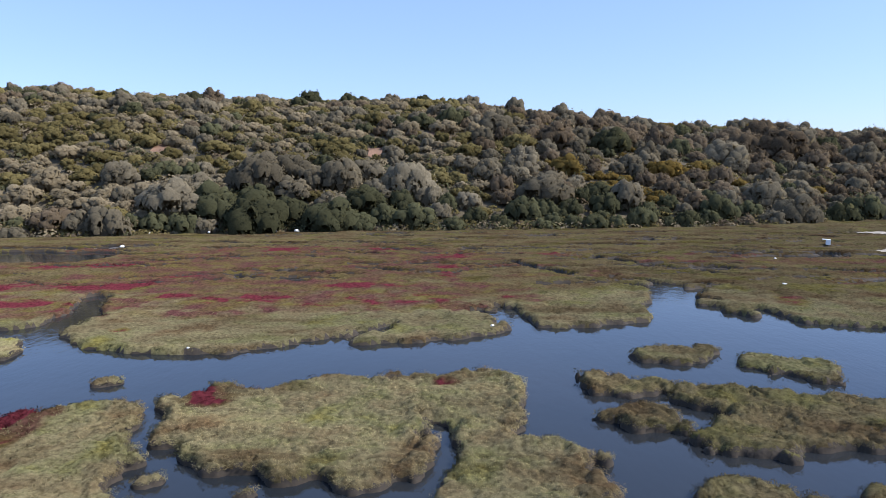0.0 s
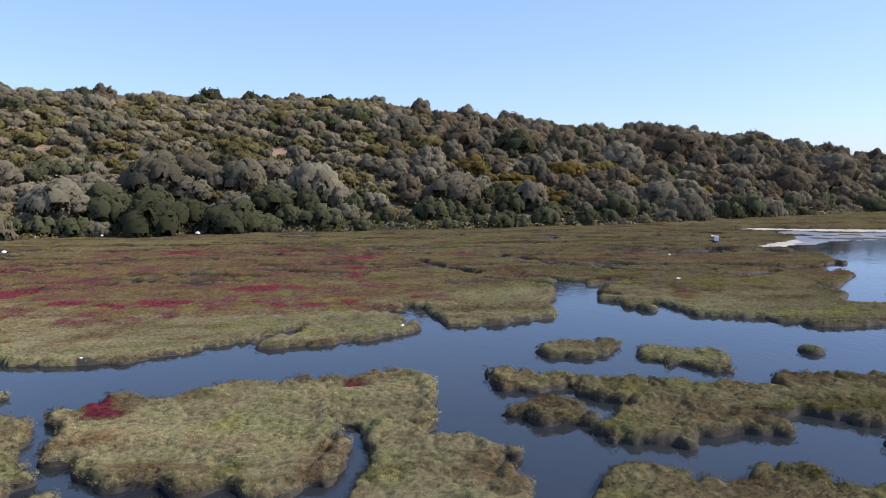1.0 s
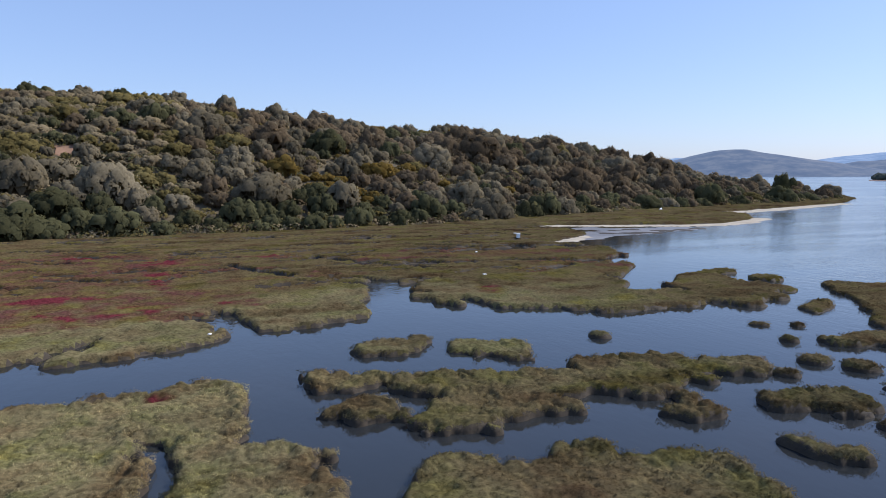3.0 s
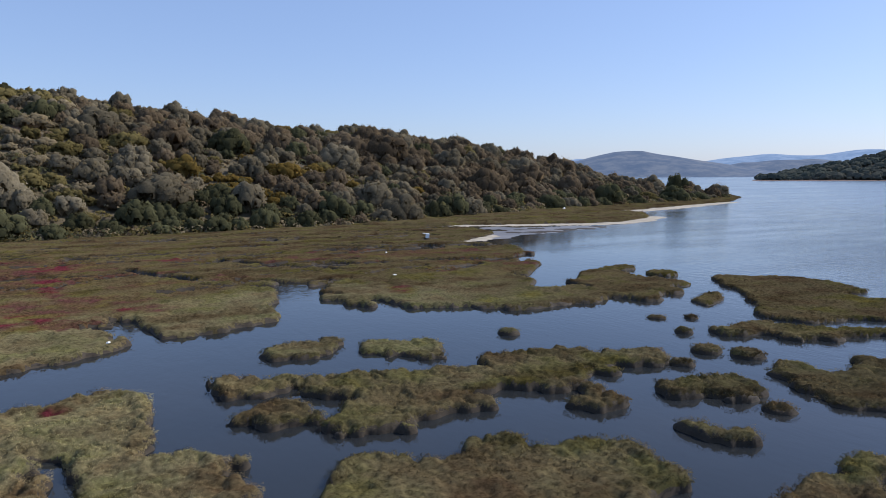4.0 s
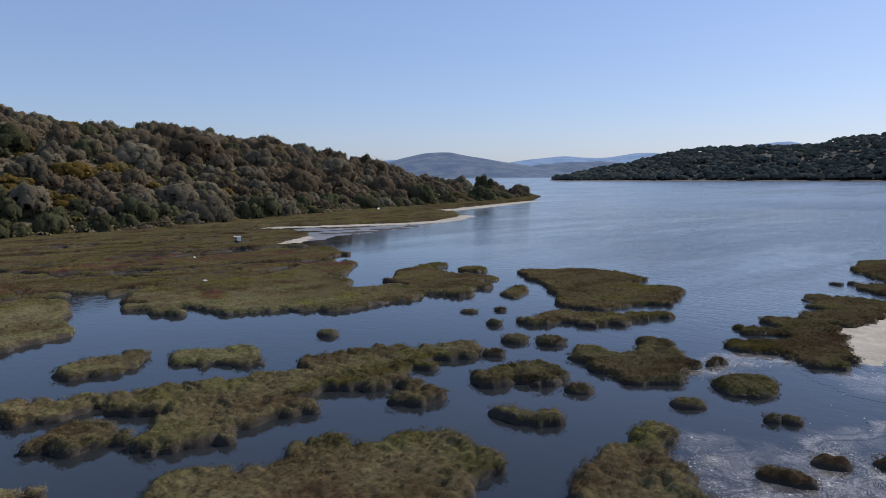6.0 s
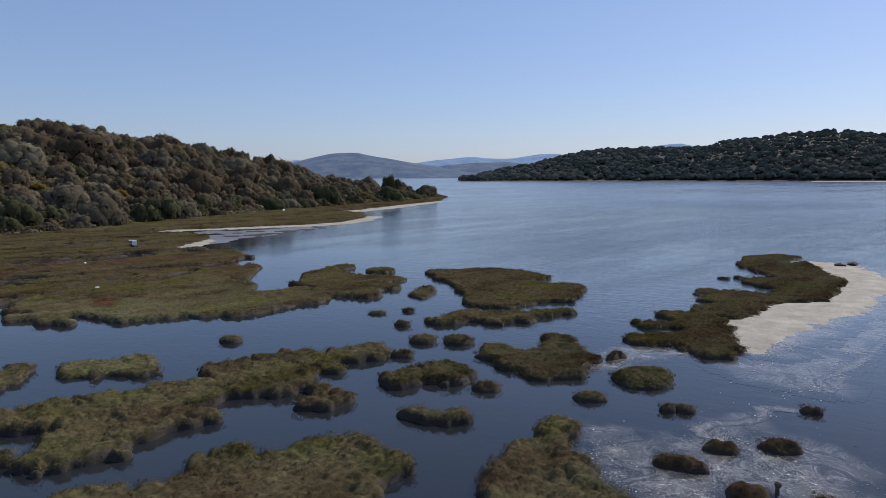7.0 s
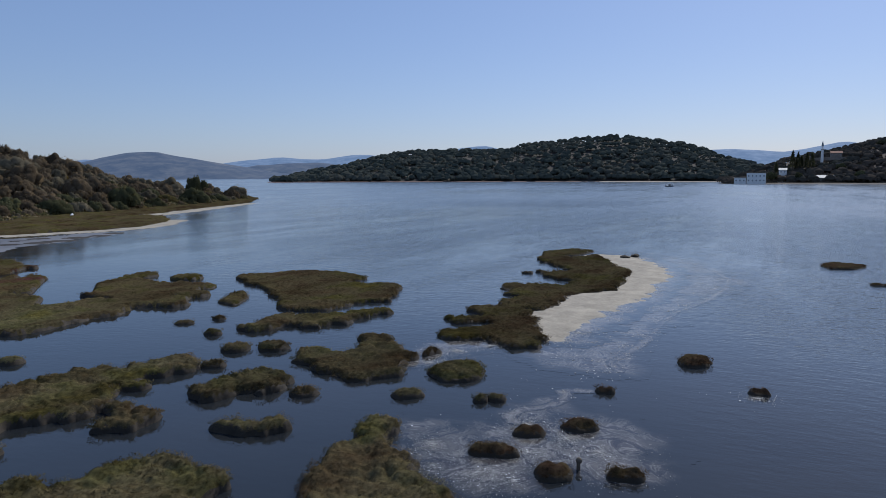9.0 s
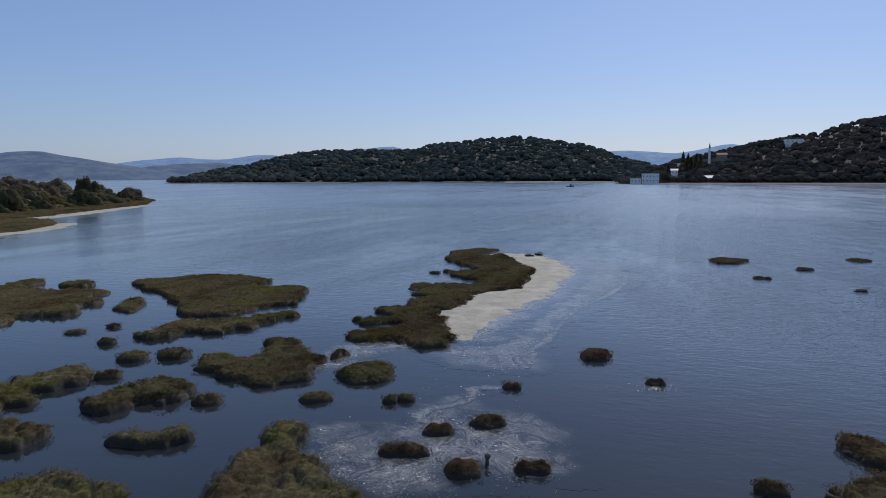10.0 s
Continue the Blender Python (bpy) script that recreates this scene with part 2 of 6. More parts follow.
MAT_BROWN = foliage("mat of the small hummocks", [(p, tuple(0.8 * v for v in c)) for p, c in HUMMOCK_STOPS], 0.05, 0.0, 0.6, True)
TUFT_BROWN = foliage("brown tufts of the small hummocks", HUMMOCK_STOPS, 0.16, 0.12, 0.6, True, True)
OLIVE = foliage("grey olive leaves", [(0.3, (0.158, 0.134, 0.090)), (0.7, (0.222, 0.192, 0.132))], 0.09, 0.32, 0.05, soft=True)
LENTISK = foliage("dark green lentisk leaves", [(0.3, (0.074, 0.074, 0.040)), (0.7, (0.115, 0.114, 0.060))], 0.09, 0.32, 0.05, soft=True)
SPURGE = foliage("yellow green scrub leaves", [(0.3, (0.145, 0.118, 0.047)), (0.7, (0.195, 0.162, 0.070))], 0.09, 0.35, 0.05, soft=True)
GOLDLEAF = foliage("ochre yellow scrub leaves", [(0.3, (0.165, 0.108, 0.030)), (0.7, (0.21, 0.150, 0.048))], 0.09, 0.35, 0.05, soft=True)
PALELEAF = foliage("pale beige grey leaves", [(0.3, (0.205, 0.165, 0.100)), (0.7, (0.28, 0.232, 0.15))], 0.09, 0.32, 0.05, soft=True)
DRYLEAF = foliage("brown grey dry leaves", [(0.3, (0.134, 0.100, 0.064)), (0.7, (0.188, 0.146, 0.096))], 0.09, 0.32, 0.05, soft=True)
BARK = solid("grey brown bark", (0.12, 0.095, 0.07), 0.3, 3.0, 0.9)
SAND = solid("pale dry sand", (0.34, 0.30, 0.235), 0.35, 0.7, 0.9, bump=0.03)
SCUM = solid("dried algae", (0.40, 0.39, 0.365), 0.35, 0.8, 0.9)
WETMUD = solid("wet grey mud", (0.15, 0.13, 0.11), 0.5, 0.25, 0.35)
WHITE = solid("weathered white plastic", (0.86, 0.86, 0.84), 0.08, 3.0, 0.5)
PLASTER = solid("white plaster", (0.86, 0.83, 0.79), 0.08, 0.4, 0.85)
SHUTTER = solid("grey shuttered windows", (0.20, 0.20, 0.21), 0.2, 1.0, 0.5)
TILE = solid("red clay roof", (0.30, 0.14, 0.09), 0.25, 0.8, 0.85)
LEAD = solid("grey lead spire", (0.20, 0.21, 0.23), 0.15, 0.8, 0.5)
ROOFWHITE = solid("pale sheet roof", (0.42, 0.42, 0.41), 0.1, 0.5, 0.6)
STONE = solid("quay stone", (0.22, 0.19, 0.16), 0.3, 0.3, 0.9)
# leaf colour lightened and greyed, so the haze in between is part of it
FARWOOD = foliage("far woods paled for haze", [(0.3, (0.080, 0.094, 0.080)), (0.5, (0.108, 0.116, 0.094)), (0.72, (0.14, 0.134, 0.106))], 0.1, 0.35, 0.012, follow=True)

FARSCRUB = foliage("far brown scrub and gardens", [(0.3, (0.072, 0.076, 0.062)), (0.5, (0.115, 0.097, 0.077)), (0.72, (0.165, 0.125, 0.095))], 0.1, 0.35, 0.02, follow=True)


# ---------------- helpers ----------------
def vnoise(x, y, seed=0):
    """Smooth value noise in -1..1 for numpy arrays, one cycle about a unit."""
    xi, yi = np.floor(x).astype(np.int64), np.floor(y).astype(np.int64)
    u, v = x - xi, y - yi
    u, v = u * u * (3 - 2 * u), v * v * (3 - 2 * v)

    def h(i, j):
        n = (i * 374761393 + j * 668265263 + seed * 974711) & 0x7FFFFFFF
        n = ((n ^ (n >> 13)) * 1274126177) & 0x7FFFFFFF
        return ((n ^ (n >> 16)) & 0xFFFF) / 32767.5 - 1

    return (h(xi, yi) * (1 - u) + h(xi + 1, yi) * u) * (1 - v) + (h(xi, yi + 1) * (1 - u) + h(xi + 1, yi + 1) * u) * v


def mesh_of(name, verts, faces, material, smooth=False):
    me = bpy.data.meshes.new(name)
    me.from_pydata(verts, [], faces)
    me.materials.append(material)
    if smooth:
        me.polygons.foreach_set("use_smooth", [True] * len(me.polygons))
    me.update()
    return me


def tri_mesh(name, verts, material, red=None, soft=None, pale=None):
    """Loose triangles from an (n, 3, 3) array."""
    n = len(verts)
    me = bpy.data.meshes.new(name)
    me.vertices.add(3 * n)
    me.vertices.foreach_set("co", verts.reshape(-1).astype(np.float32))
    me.loops.add(3 * n)
    me.loops.foreach_set("vertex_index", np.arange(3 * n, dtype=np.int32))
    me.polygons.add(n)
    me.polygons.foreach_set("loop_start", np.arange(0, 3 * n, 3, dtype=np.int32))
    me.polygons.foreach_set("loop_total", np.full(n, 3, dtype=np.int32))
    me.materials.append(material)
    if red is not None:
        at = me.attributes.new("red", "FLOAT", "POINT")
        at.data.foreach_set("value", np.repeat(red, 3).astype(np.float32))
    if pale is not None:
        at = me.attributes.new("pale", "FLOAT", "POINT")
        at.data.foreach_set("value", np.repeat(pale, 3).astype(np.float32))
    if soft is not None:
        at = me.attributes.new("soft", "FLOAT_VECTOR", "POINT")
        at.data.foreach_set("vector", soft.reshape(-1).astype(np.float32))
    me.update()
    me.validate()
    return me


def part(name, bm, material, parent=None, label=""):
    me = bpy.data.meshes.new(name)
    bm.to_mesh(me)
    bm.free()
    me.materials.append(material)
    ob = new(name, me)
    ob.parent = parent
    return tagged(ob, label)


def box(bm, x0, y0, z0, x1, y1, z1, bevel=0.0):
    r = bmesh.ops.create_cube(bm, size=1, matrix=Matrix.LocRotScale(((x0 + x1) / 2, (y0 + y1) / 2, (z0 + z1) / 2), None, (x1 - x0, y1 - y0, z1 - z0)))
    if bevel:
        es = list({e for v in r["verts"] for e in v.link_edges})
        bmesh.ops.bevel(bm, geom=es, offset=bevel, segments=2, affect="EDGES")


def cone(bm, x, y, z0, z1, r0, r1, seg=8):
    bmesh.ops.create_cone(bm, cap_ends=True, segments=seg, radius1=r0, radius2=max(r1, 0.001), depth=z1 - z0, matrix=Matrix.Translation((x, y, (z0 + z1) / 2)))


# ---------------- lie of the land ----------------
FOOT_X = (-400, -120, -54, -40, -30, -20, 0, 16, 40, 62, 93, 139, 175, 186)
FOOT_Y = (40, 62, 79, 81, 85.5, 87, 89, 91, 94.5, 100.5, 114, 125, 137, 150)
RIDGE_X = (-400, -120, -86, 0, 30, 50, 70, 98, 120, 148, 165, 186, 240)
RIDGE_H = (24.3, 23.3, 20.9, 19.9, 16.5, 14.2, 15.0, 14.0, 11.8, 6.6, 2.8, 0.3, -0.6)


def hill(x, y):
    s = np.clip((y - np.interp(x, FOOT_X, FOOT_Y)) / 62, 0, 1)
    s = s * (2 - s) * 0.75 + s * s * (3 - 2 * s) * 0.25
    h = np.interp(x, RIDGE_X, RIDGE_H)
    z = -0.5 + s * (h + 0.5)
    z = z + s * (1.0 * vnoise(x / 22, y / 22, 5) + 0.5 * vnoise(x / 8, y / 8, 6))
    back = np.clip((y - np.interp(x, FOOT_X, FOOT_Y) - 75) / 80, 0, 1)
    return np.where(z > -0.5, z - back * np.maximum(z + 0.5, 0), z) + 0.75 * np.clip((y - np.interp(x, FOOT_X, FOOT_Y) + 4) / 5, 0, 1) * (1 - back) * np.clip((188 - x) / 6, 0, 1)


def axis(lo, hi, step):
    inner = list(np.arange(lo, hi + step, step))
    return np.array([-4900, -2500, -1200, -700] + inner + [700, 1200, 2500, 4900], float)


gx, gy = axis(-300, 260, 4.0), axis(20, 300, 4.0)
GX, GY = np.meshgrid(gx, gy)
GZ = hill(GX, GY)
GZ = np.where((np.abs(GX) > 500) | (GY > 320) | (GY < 0), -0.6, GZ)
nx, ny = len(gx), len(gy)
verts = np.stack([GX, GY, GZ], -1).reshape(-1, 3).tolist()
faces = [(j * nx + i, j * nx + i + 1, (j + 1) * nx + i + 1, (j + 1) * nx + i) for j in range(ny - 1) for i in range(nx - 1)]
tagged(new("ground", mesh_of("ground", verts, faces, BED, True)), "brown earth of the hillside and muddy lagoon bed", "ground", kind="structure")

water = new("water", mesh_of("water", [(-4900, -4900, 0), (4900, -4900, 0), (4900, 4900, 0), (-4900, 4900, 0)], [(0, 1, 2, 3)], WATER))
tagged(water, "calm blue lagoon water with small ripples", "water", kind="structure")

# ---------------- salt marsh ----------------
# stands of red glasswort: centre x, y, half width, half depth
RED = [(-21.6, 36.7, 5.5, 2.7), (-23.1, 43.5, 5.1, 2.3), (-6.9, 38.0, 7.1, 1.9), (-12.2, 39.0, 2.0, 1.6), (-2.9, 37.2, 3.3, 1.5),
       (-17.5, 47.6, 6.9, 2.3), (0.2, 50.0, 2.0, 4.9), (0.7, 59.3, 4.3, 2.5), (-12.3, 65.3, 13.8, 4.2), (-26.9, 53.3, 7.2, 3.5),
       (-5.1, 43.1, 6.3, 1.8), (9.6, 60.8, 3.9, 1.8), (4.3, 39.4, 1.9, 1.0), (24.7, 44.6, 4.1, 1.6), (19.0, 38.0, 1.4, 2.0), (-14.3, 30.7, 0.5, 0.6),
       (-15.7, 39.8, 3.1, 1.2)]
RED_NEAR = [(-7.2, 21.2, 0.8, 0.7), (-6.2, 22.2, 0.7, 0.4), (-11.7, 18.5, 0.8, 1.3), (0.1, 22.8, 0.5, 0.4)]


def redness(x, y):
    """0: none; about 0.5: dull reddish brown stand; 1: crimson."""
    core = np.full_like(x, -1.0)
    for k, (cx, cy, a, b) in enumerate(RED_NEAR + RED):
        core = np.maximum(core, (1.38 if k < 9 else 0.95) - np.hypot((x - cx) / a, (y - cy) / b))
    core = core + 0.4 * vnoise(x / 2.6, y / 1.6, 11) + 0.22 * vnoise(x / 0.7, y / 0.6, 12) - 0.1
    field = np.full_like(x, -1.0)
    for cx, cy, a, b in ((-14, 53, 19, 15), (-24, 42, 10, 7), (-4, 40, 9, 5), (38, 47, 9, 4), (26, 56, 8, 4)):
        field = np.maximum(field, 1.0 - np.hypot((x - cx) / a, (y - cy) / b))
    field = 1.1 * field + 0.65 * vnoise(x / 5.5, y / 1.9, 13) + 0.25 * vnoise(x / 0.6, y / 1.1, 15)
    grey = np.clip(1.6 * cushions(x, y, 1.25, 80) * (vnoise(x / 2.5, y / 2.5, 17) > -0.1) - 0.5, 0, 1)  # grey green cushions stand among the red
    return np.clip(np.maximum(np.clip(core * 1.6, 0, 1), np.clip((field + 0.12) * 1.7, 0, 0.56)) * (1 - 0.65 * grey), 0, 1)


def paleness(x, y):
    """Grey green plants grow along the channel, darker ones on the wide flat behind."""
    near = np.clip((44.0 - y + 6 * vnoise(x / 7, y / 4, 18) + 2 * vnoise(x / 1.5, y / 1.5, 19)) / 6, 0, 1)
    return np.where(np.hypot(x, y) > 27.0, near * np.clip((30.0 - x) / 12, 0, 1), 0.4)


def union(discs, x, y, k):
    """Signed depth inside overlapping discs, with soft joins."""
    total = np.full(x.shape, 1e-12)
    for cx, cy, r in discs:
        total += np.exp(np.clip(k * (r - np.hypot(x - cx, y - cy)), -60, 30))
    return np.minimum(np.log(total) / k, 4.0)


def land(discs, x, y):
    """How far inside the marsh a point lies, in metres: overlapping round lobes with a ragged rim."""
    d = union(discs, x, y, 16.0)
    return d - 0.14 + 0.26 * vnoise(x / 0.95, y / 0.95, 3) + 0.12 * vnoise(x / 0.35, y / 0.35, 4) + 0.24 * (cushions(x, y, 0.62, 60) - 0.5)


def cushions(x, y, cell, seed):
    """Rounded bumps scattered on a jittered grid, 0..1."""
    best = np.full(x.shape, 9.0)
    gx0, gy0 = np.floor(x / cell), np.floor(y / cell)
    for di in (-1, 0, 1):
        for dj in (-1, 0, 1):
            ci, cj = gx0 + di, gy0 + dj
            jx = 0.42 * vnoise(ci * 1.0 + 0.001, cj * 1.0 + 0.001, seed)
            jy = 0.42 * vnoise(ci * 1.0 + 0.001, cj * 1.0 + 0.001, seed + 1)
            grow = 1 + 0.35 * vnoise(ci * 1.0 + 0.001, cj * 1.0 + 0.001, seed + 2)
            best = np.minimum(best, np.hypot(x / cell - ci - 0.5 - jx, y / cell - cj - 0.5 - jy) / grow)
    return np.sqrt(np.clip(1 - (best / 0.72) ** 2, 0, 1))


def top(x, y, d, high, slope=0.26, dome=False):
    """Height of the plants: a flat carpet of small cushions, with fuller ones leaning over the rim."""
    wx = x + 0.16 * vnoise(x / 0.5, y / 0.5, 24) + 0.3 * vnoise(x / 1.7, y / 1.7, 26)
    wy = y + 0.16 * vnoise(x / 0.5, y / 0.5, 25) + 0.3 * vnoise(x / 1.7, y / 1.7, 27)
    fine = vnoise(x / 0.16, y / 0.16, 8)
    s = np.clip((d + 0.05) / slope, 0, 1)
    s = 0.7 * np.sqrt(1 - (1 - s) ** 2) + 0.3 * s
    if dome:
        return -0.1 + s * (high * (0.8 + 0.12 * fine + 0.55 * cushions(wx, wy, 0.34, 60)) + 0.1)
    rim = np.clip(1.2 - np.abs(d - 0.3) / 0.4 + 0.7 * vnoise(x / 1.4, y / 1.4, 14), 0, 1)
    lump = 0.5 + 0.5 * vnoise(x / 1.9, y / 1.9, 7)
    bush = (0.25 + 0.8 * rim) * cushions(wx, wy, 0.62, 60) + 0.5 * cushions(wx, wy, 0.3, 70)
    inner = np.clip((d - 0.5) / 0.6, 0, 1)
    knoll = 0.75 * cushions(wx, wy, 1.15, 80) * np.clip(vnoise(x / 3.1, y / 3.1, 28) + 0.25, 0, 1)
    pit = -0.6 * np.clip((vnoise(x / 0.8, y / 0.55, 29) - 0.55) * 5, 0, 1)
    wave = 0.3 * vnoise(x / 3.4, y / 1.5, 16)
    return -0.1 + s * (high * np.maximum(0.42 + 0.3 * lump + 0.2 * fine + bush + inner * (knoll + pit + wave), 0.25) + 0.1)


rng = np.random.default_rng(4)


def marsh(name, label, discs, step=0.12, tufts=1.0, high=0.22, creeks=(), category="marsh island", dome=False, mats=None):
    """A low island of mud with a cushion of plants: lobes, mat, and loose tufts over it."""
    ds = np.array(discs)
    x0, y0 = (ds[:, :2] - ds[:, 2:]).min(0) - 0.5
    x1, y1 = (ds[:, :2] + ds[:, 2:]).max(0) + 0.5
    mat, tuft = mats or (MAT, TUFT)
    rows = np.arange(y0, y1, step)
    if creeks and step > 0.2:  # rows grow wider apart towards the hill
        rows = [y0]
        while rows[-1] < y1:
            rows.append(rows[-1] + 0.15 + 0.0052 * (rows[-1] - y0))
        rows = np.array(rows)
    X, Y = np.meshgrid(np.arange(x0, x1, step), rows)

    def inside(x, y):
        d = union(discs, x, y, 16.0) + 0.05 + 0.06 * vnoise(x / 0.3, y / 0.3, 3) if dome else land(discs, x, y)
        for ax, ay, bx, by, w in creeks:  # a negative width: a straight cut
            ll = (bx - ax) ** 2 + (by - ay) ** 2
            u = np.clip(((x - ax) * (bx - ax) + (y - ay) * (by - ay)) / ll, 0, 1)
            wob = (0.8 if w > 0 else 0.15) * vnoise(x / 2.5, y / 2.5, 21)
            d = np.minimum(d, np.hypot(x - ax - u * (bx - ax), y - ay - u * (by - ay) + wob) - abs(w))
        return d

    D = inside(X, Y)
    # draw the outermost points in to the rim, so that it runs smoothly
    gx_, gy_ = inside(X + 0.04, Y) - D, inside(X, Y + 0.04) - D
    gl = np.maximum(np.hypot(gx_, gy_), 0.012)
    pull = np.where((D < -0.04) & (D > -1.2), np.clip(-0.04 - D, 0, 0.9 * step), 0)
    X, Y = X + gx_ / gl * pull, Y + gy_ / gl * pull
    solid_ground = D > -0.02
    D = np.where(pull > 0, np.maximum(D + pull, inside(X, Y)), D)
    slope = 0.34 if dome else max(0.24, 1.5 * step)
    Z = top(X, Y, D, high, slope, dome)
    near_land = solid_ground.copy()
    for a in (-1, 0, 1):
        for c in (-1, 0, 1):
            near_land |= np.roll(np.roll(solid_ground, a, 0), c, 1)
    Z = np.where(solid_ground, Z, -0.12)
    keep = near_land & (D > -0.45)
    idx = -np.ones(X.shape, int)
    quad = keep[:-1, :-1] & keep[1:, :-1] & keep[:-1, 1:] & keep[1:, 1:]
    used = np.zeros_like(keep)
    for a, b in ((0, 0), (1, 0), (0, 1), (1, 1)):
        used[a:a + quad.shape[0], b:b + quad.shape[1]] |= quad
    idx[used] = np.arange(used.sum())
    verts = np.stack([X[used], Y[used], Z[used]], -1)
    j, i = np.nonzero(quad)
    faces = np.stack([idx[j, i], idx[j, i + 1], idx[j + 1, i + 1], idx[j + 1, i]], -1)
    me = mesh_of(name, verts.tolist(), faces.tolist(), MUD, True)
    me.materials.append(mat)
    zf = (D[j, i] + D[j + 1, i] + D[j, i + 1] + D[j + 1, i + 1]) / 4
    me.polygons.foreach_set("material_index", (zf > 0.09).astype(np.int32))
    at = me.attributes.new("red", "FLOAT", "POINT")
    at.data.foreach_set("value", redness(verts[:, 0], verts[:, 1]).astype(np.float32))
    at = me.attributes.new("pale", "FLOAT", "POINT")
    at.data.foreach_set("value", paleness(verts[:, 0], verts[:, 1]).astype(np.float32))
    ob = tagged(new(name, me), label, category, "salt marsh", "")
    # tufts: small leafy pads that lie on the cushions, and some upright stems
    dzx, dzy = np.zeros_like(Z), np.zeros_like(Z)
    dzx[:, 1:-1] = (Z[:, 2:] - Z[:, :-2]) / (2 * step)
    dzy[1:-1] = (Z[2:] - Z[:-2]) / np.maximum(Y[2:] - Y[:-2], 0.05)
    fx, fy, fd = X[j, i], Y[j, i], D[j, i]
    dist = np.hypot(fx, fy)
    dense = np.clip(440 * (17 / dist) ** 2, 10, 440) * tufts * np.where(fd < 0.2, 3.0, np.where(fd < 0.5, 1.5, 1.0))
    cell_y = Y[j + 1, i] - Y[j, i]
    count = rng.poisson(np.maximum(dense * step * cell_y, 0))
    px = np.repeat(fx, count) + rng.random(count.sum()) * step
    py = np.repeat(fy, count) + rng.random(count.sum()) * np.repeat(cell_y, count)
    gx_, gy_ = np.repeat(dzx[j, i], count), np.repeat(dzy[j, i], count)
    d = inside(px, py)
    ok = d > -0.02
    px, py, d, gx_, gy_ = px[ok], py[ok], d[ok], gx_[ok], gy_[ok]
    n = len(px)
    pz = np.maximum(top(px, py, d, high, slope, dome), 0.02)
    edge_h = top(px, py, np.maximum(d, 0.2), high, slope, dome)
    hang = d < 0.16  # the outermost plants lean out over the muddy bank
    pz = np.where(hang, np.maximum(0.04, edge_h * (0.62 + 0.38 * rng.random(n))), pz)
    gl = np.maximum(np.hypot(gx_, gy_), 1e-3)
    lean = np.where(hang, 0.045 * rng.random(n), 0)
    px, py = px - gx_ / gl * lean, py - gy_ / gl * lean
    nor = np.stack([-np.clip(gx_, -1.6, 1.6), -np.clip(gy_, -1.6, 1.6), np.ones(n)], -1) + 0.22 * rng.normal(size=(n, 3))
    nor /= np.linalg.norm(nor, axis=1)[:, None]
    red = redness(px, py)
    red = np.where(rng.random(n) < 0.6 + 0.4 * red, red, 0.15 * red)
    s = 0.062 * (np.hypot(px, py) / 17) ** 0.7 * (0.7 + 0.6 * rng.random(n)) * (0.9 + 0.4 * vnoise(px / 0.8, py / 0.8, 9)) * (1 + 0.5 * np.clip(red - 0.5, 0, 1))
    s = np.where(hang, 0.75 * s, s)
    flat = np.minimum(1.0, (19 / np.hypot(px, py)) ** 0.6)
    blades = 3
    base = np.stack([px, py, pz - 0.012], -1)
    tri = np.empty((n, blades, 3, 3))
    for k in range(blades):
        ang = rng.random(n) * 2 * np.pi
        out = np.stack([np.cos(ang), np.sin(ang), np.zeros(n)], -1)
        out -= nor * (out * nor).sum(1)[:, None]
        side = np.cross(nor, out)
        rise = (0.1 + 0.3 * rng.random(n) if k else 0.5 + 0.5 * rng.random(n)) * flat
        tip = (out * (0.35 + 0.65 * rng.random(n))[:, None] + nor * rise[:, None]) * s[:, None]
        wid = (side + 0.25 * nor * rng.normal(size=n)[:, None]) * (s * (0.22 if k else 0.13))[:, None]
        mid = base + tip * 0.25
        tri[:, k, 0], tri[:, k, 1], tri[:, k, 2] = mid - wid, mid + wid, base + tip
    lit = np.repeat(np.repeat(nor, blades, 0)[:, None], 3, 1)
    t = new("vegetation", tri_mesh("vegetation", tri.reshape(-1, 3, 3), tuft, np.repeat(red, blades), soft=lit, pale=np.repeat(paleness(px, py), blades)))
    t.parent = ob
    tagged(t, "fleshy grey green glasswort tufts", kind="stuff")
    return ob


MARSH_WEST = [(-86.3, 57.8, 2.28), (-85.4, 56, 2.18), (-85.4, 59.7, 2.8), (-79.9, 57.8, 7.5), (-74.4, 34, 1.05), (-73.5, 56, 12.6), (-71.7, 38.6, 6), (-64.4, 50.5, 18.9), (-57, 54.2, 23), (-41.5, 58.8, 27.6), (-38.7, 73.4, 15.8), (-29.6, 40.4, 9.1), (-24.1, 34, 2.72), (-24.1, 36.8, 4.5), (-22.3, 34, 2.77), (-20.4, 33.1, 1.57), (-20.4, 35, 1.4), (-19.5, 70.7, 28.8), (-12.2, 32.2, 4.9), (-10.4, 33.1, 6.1)]
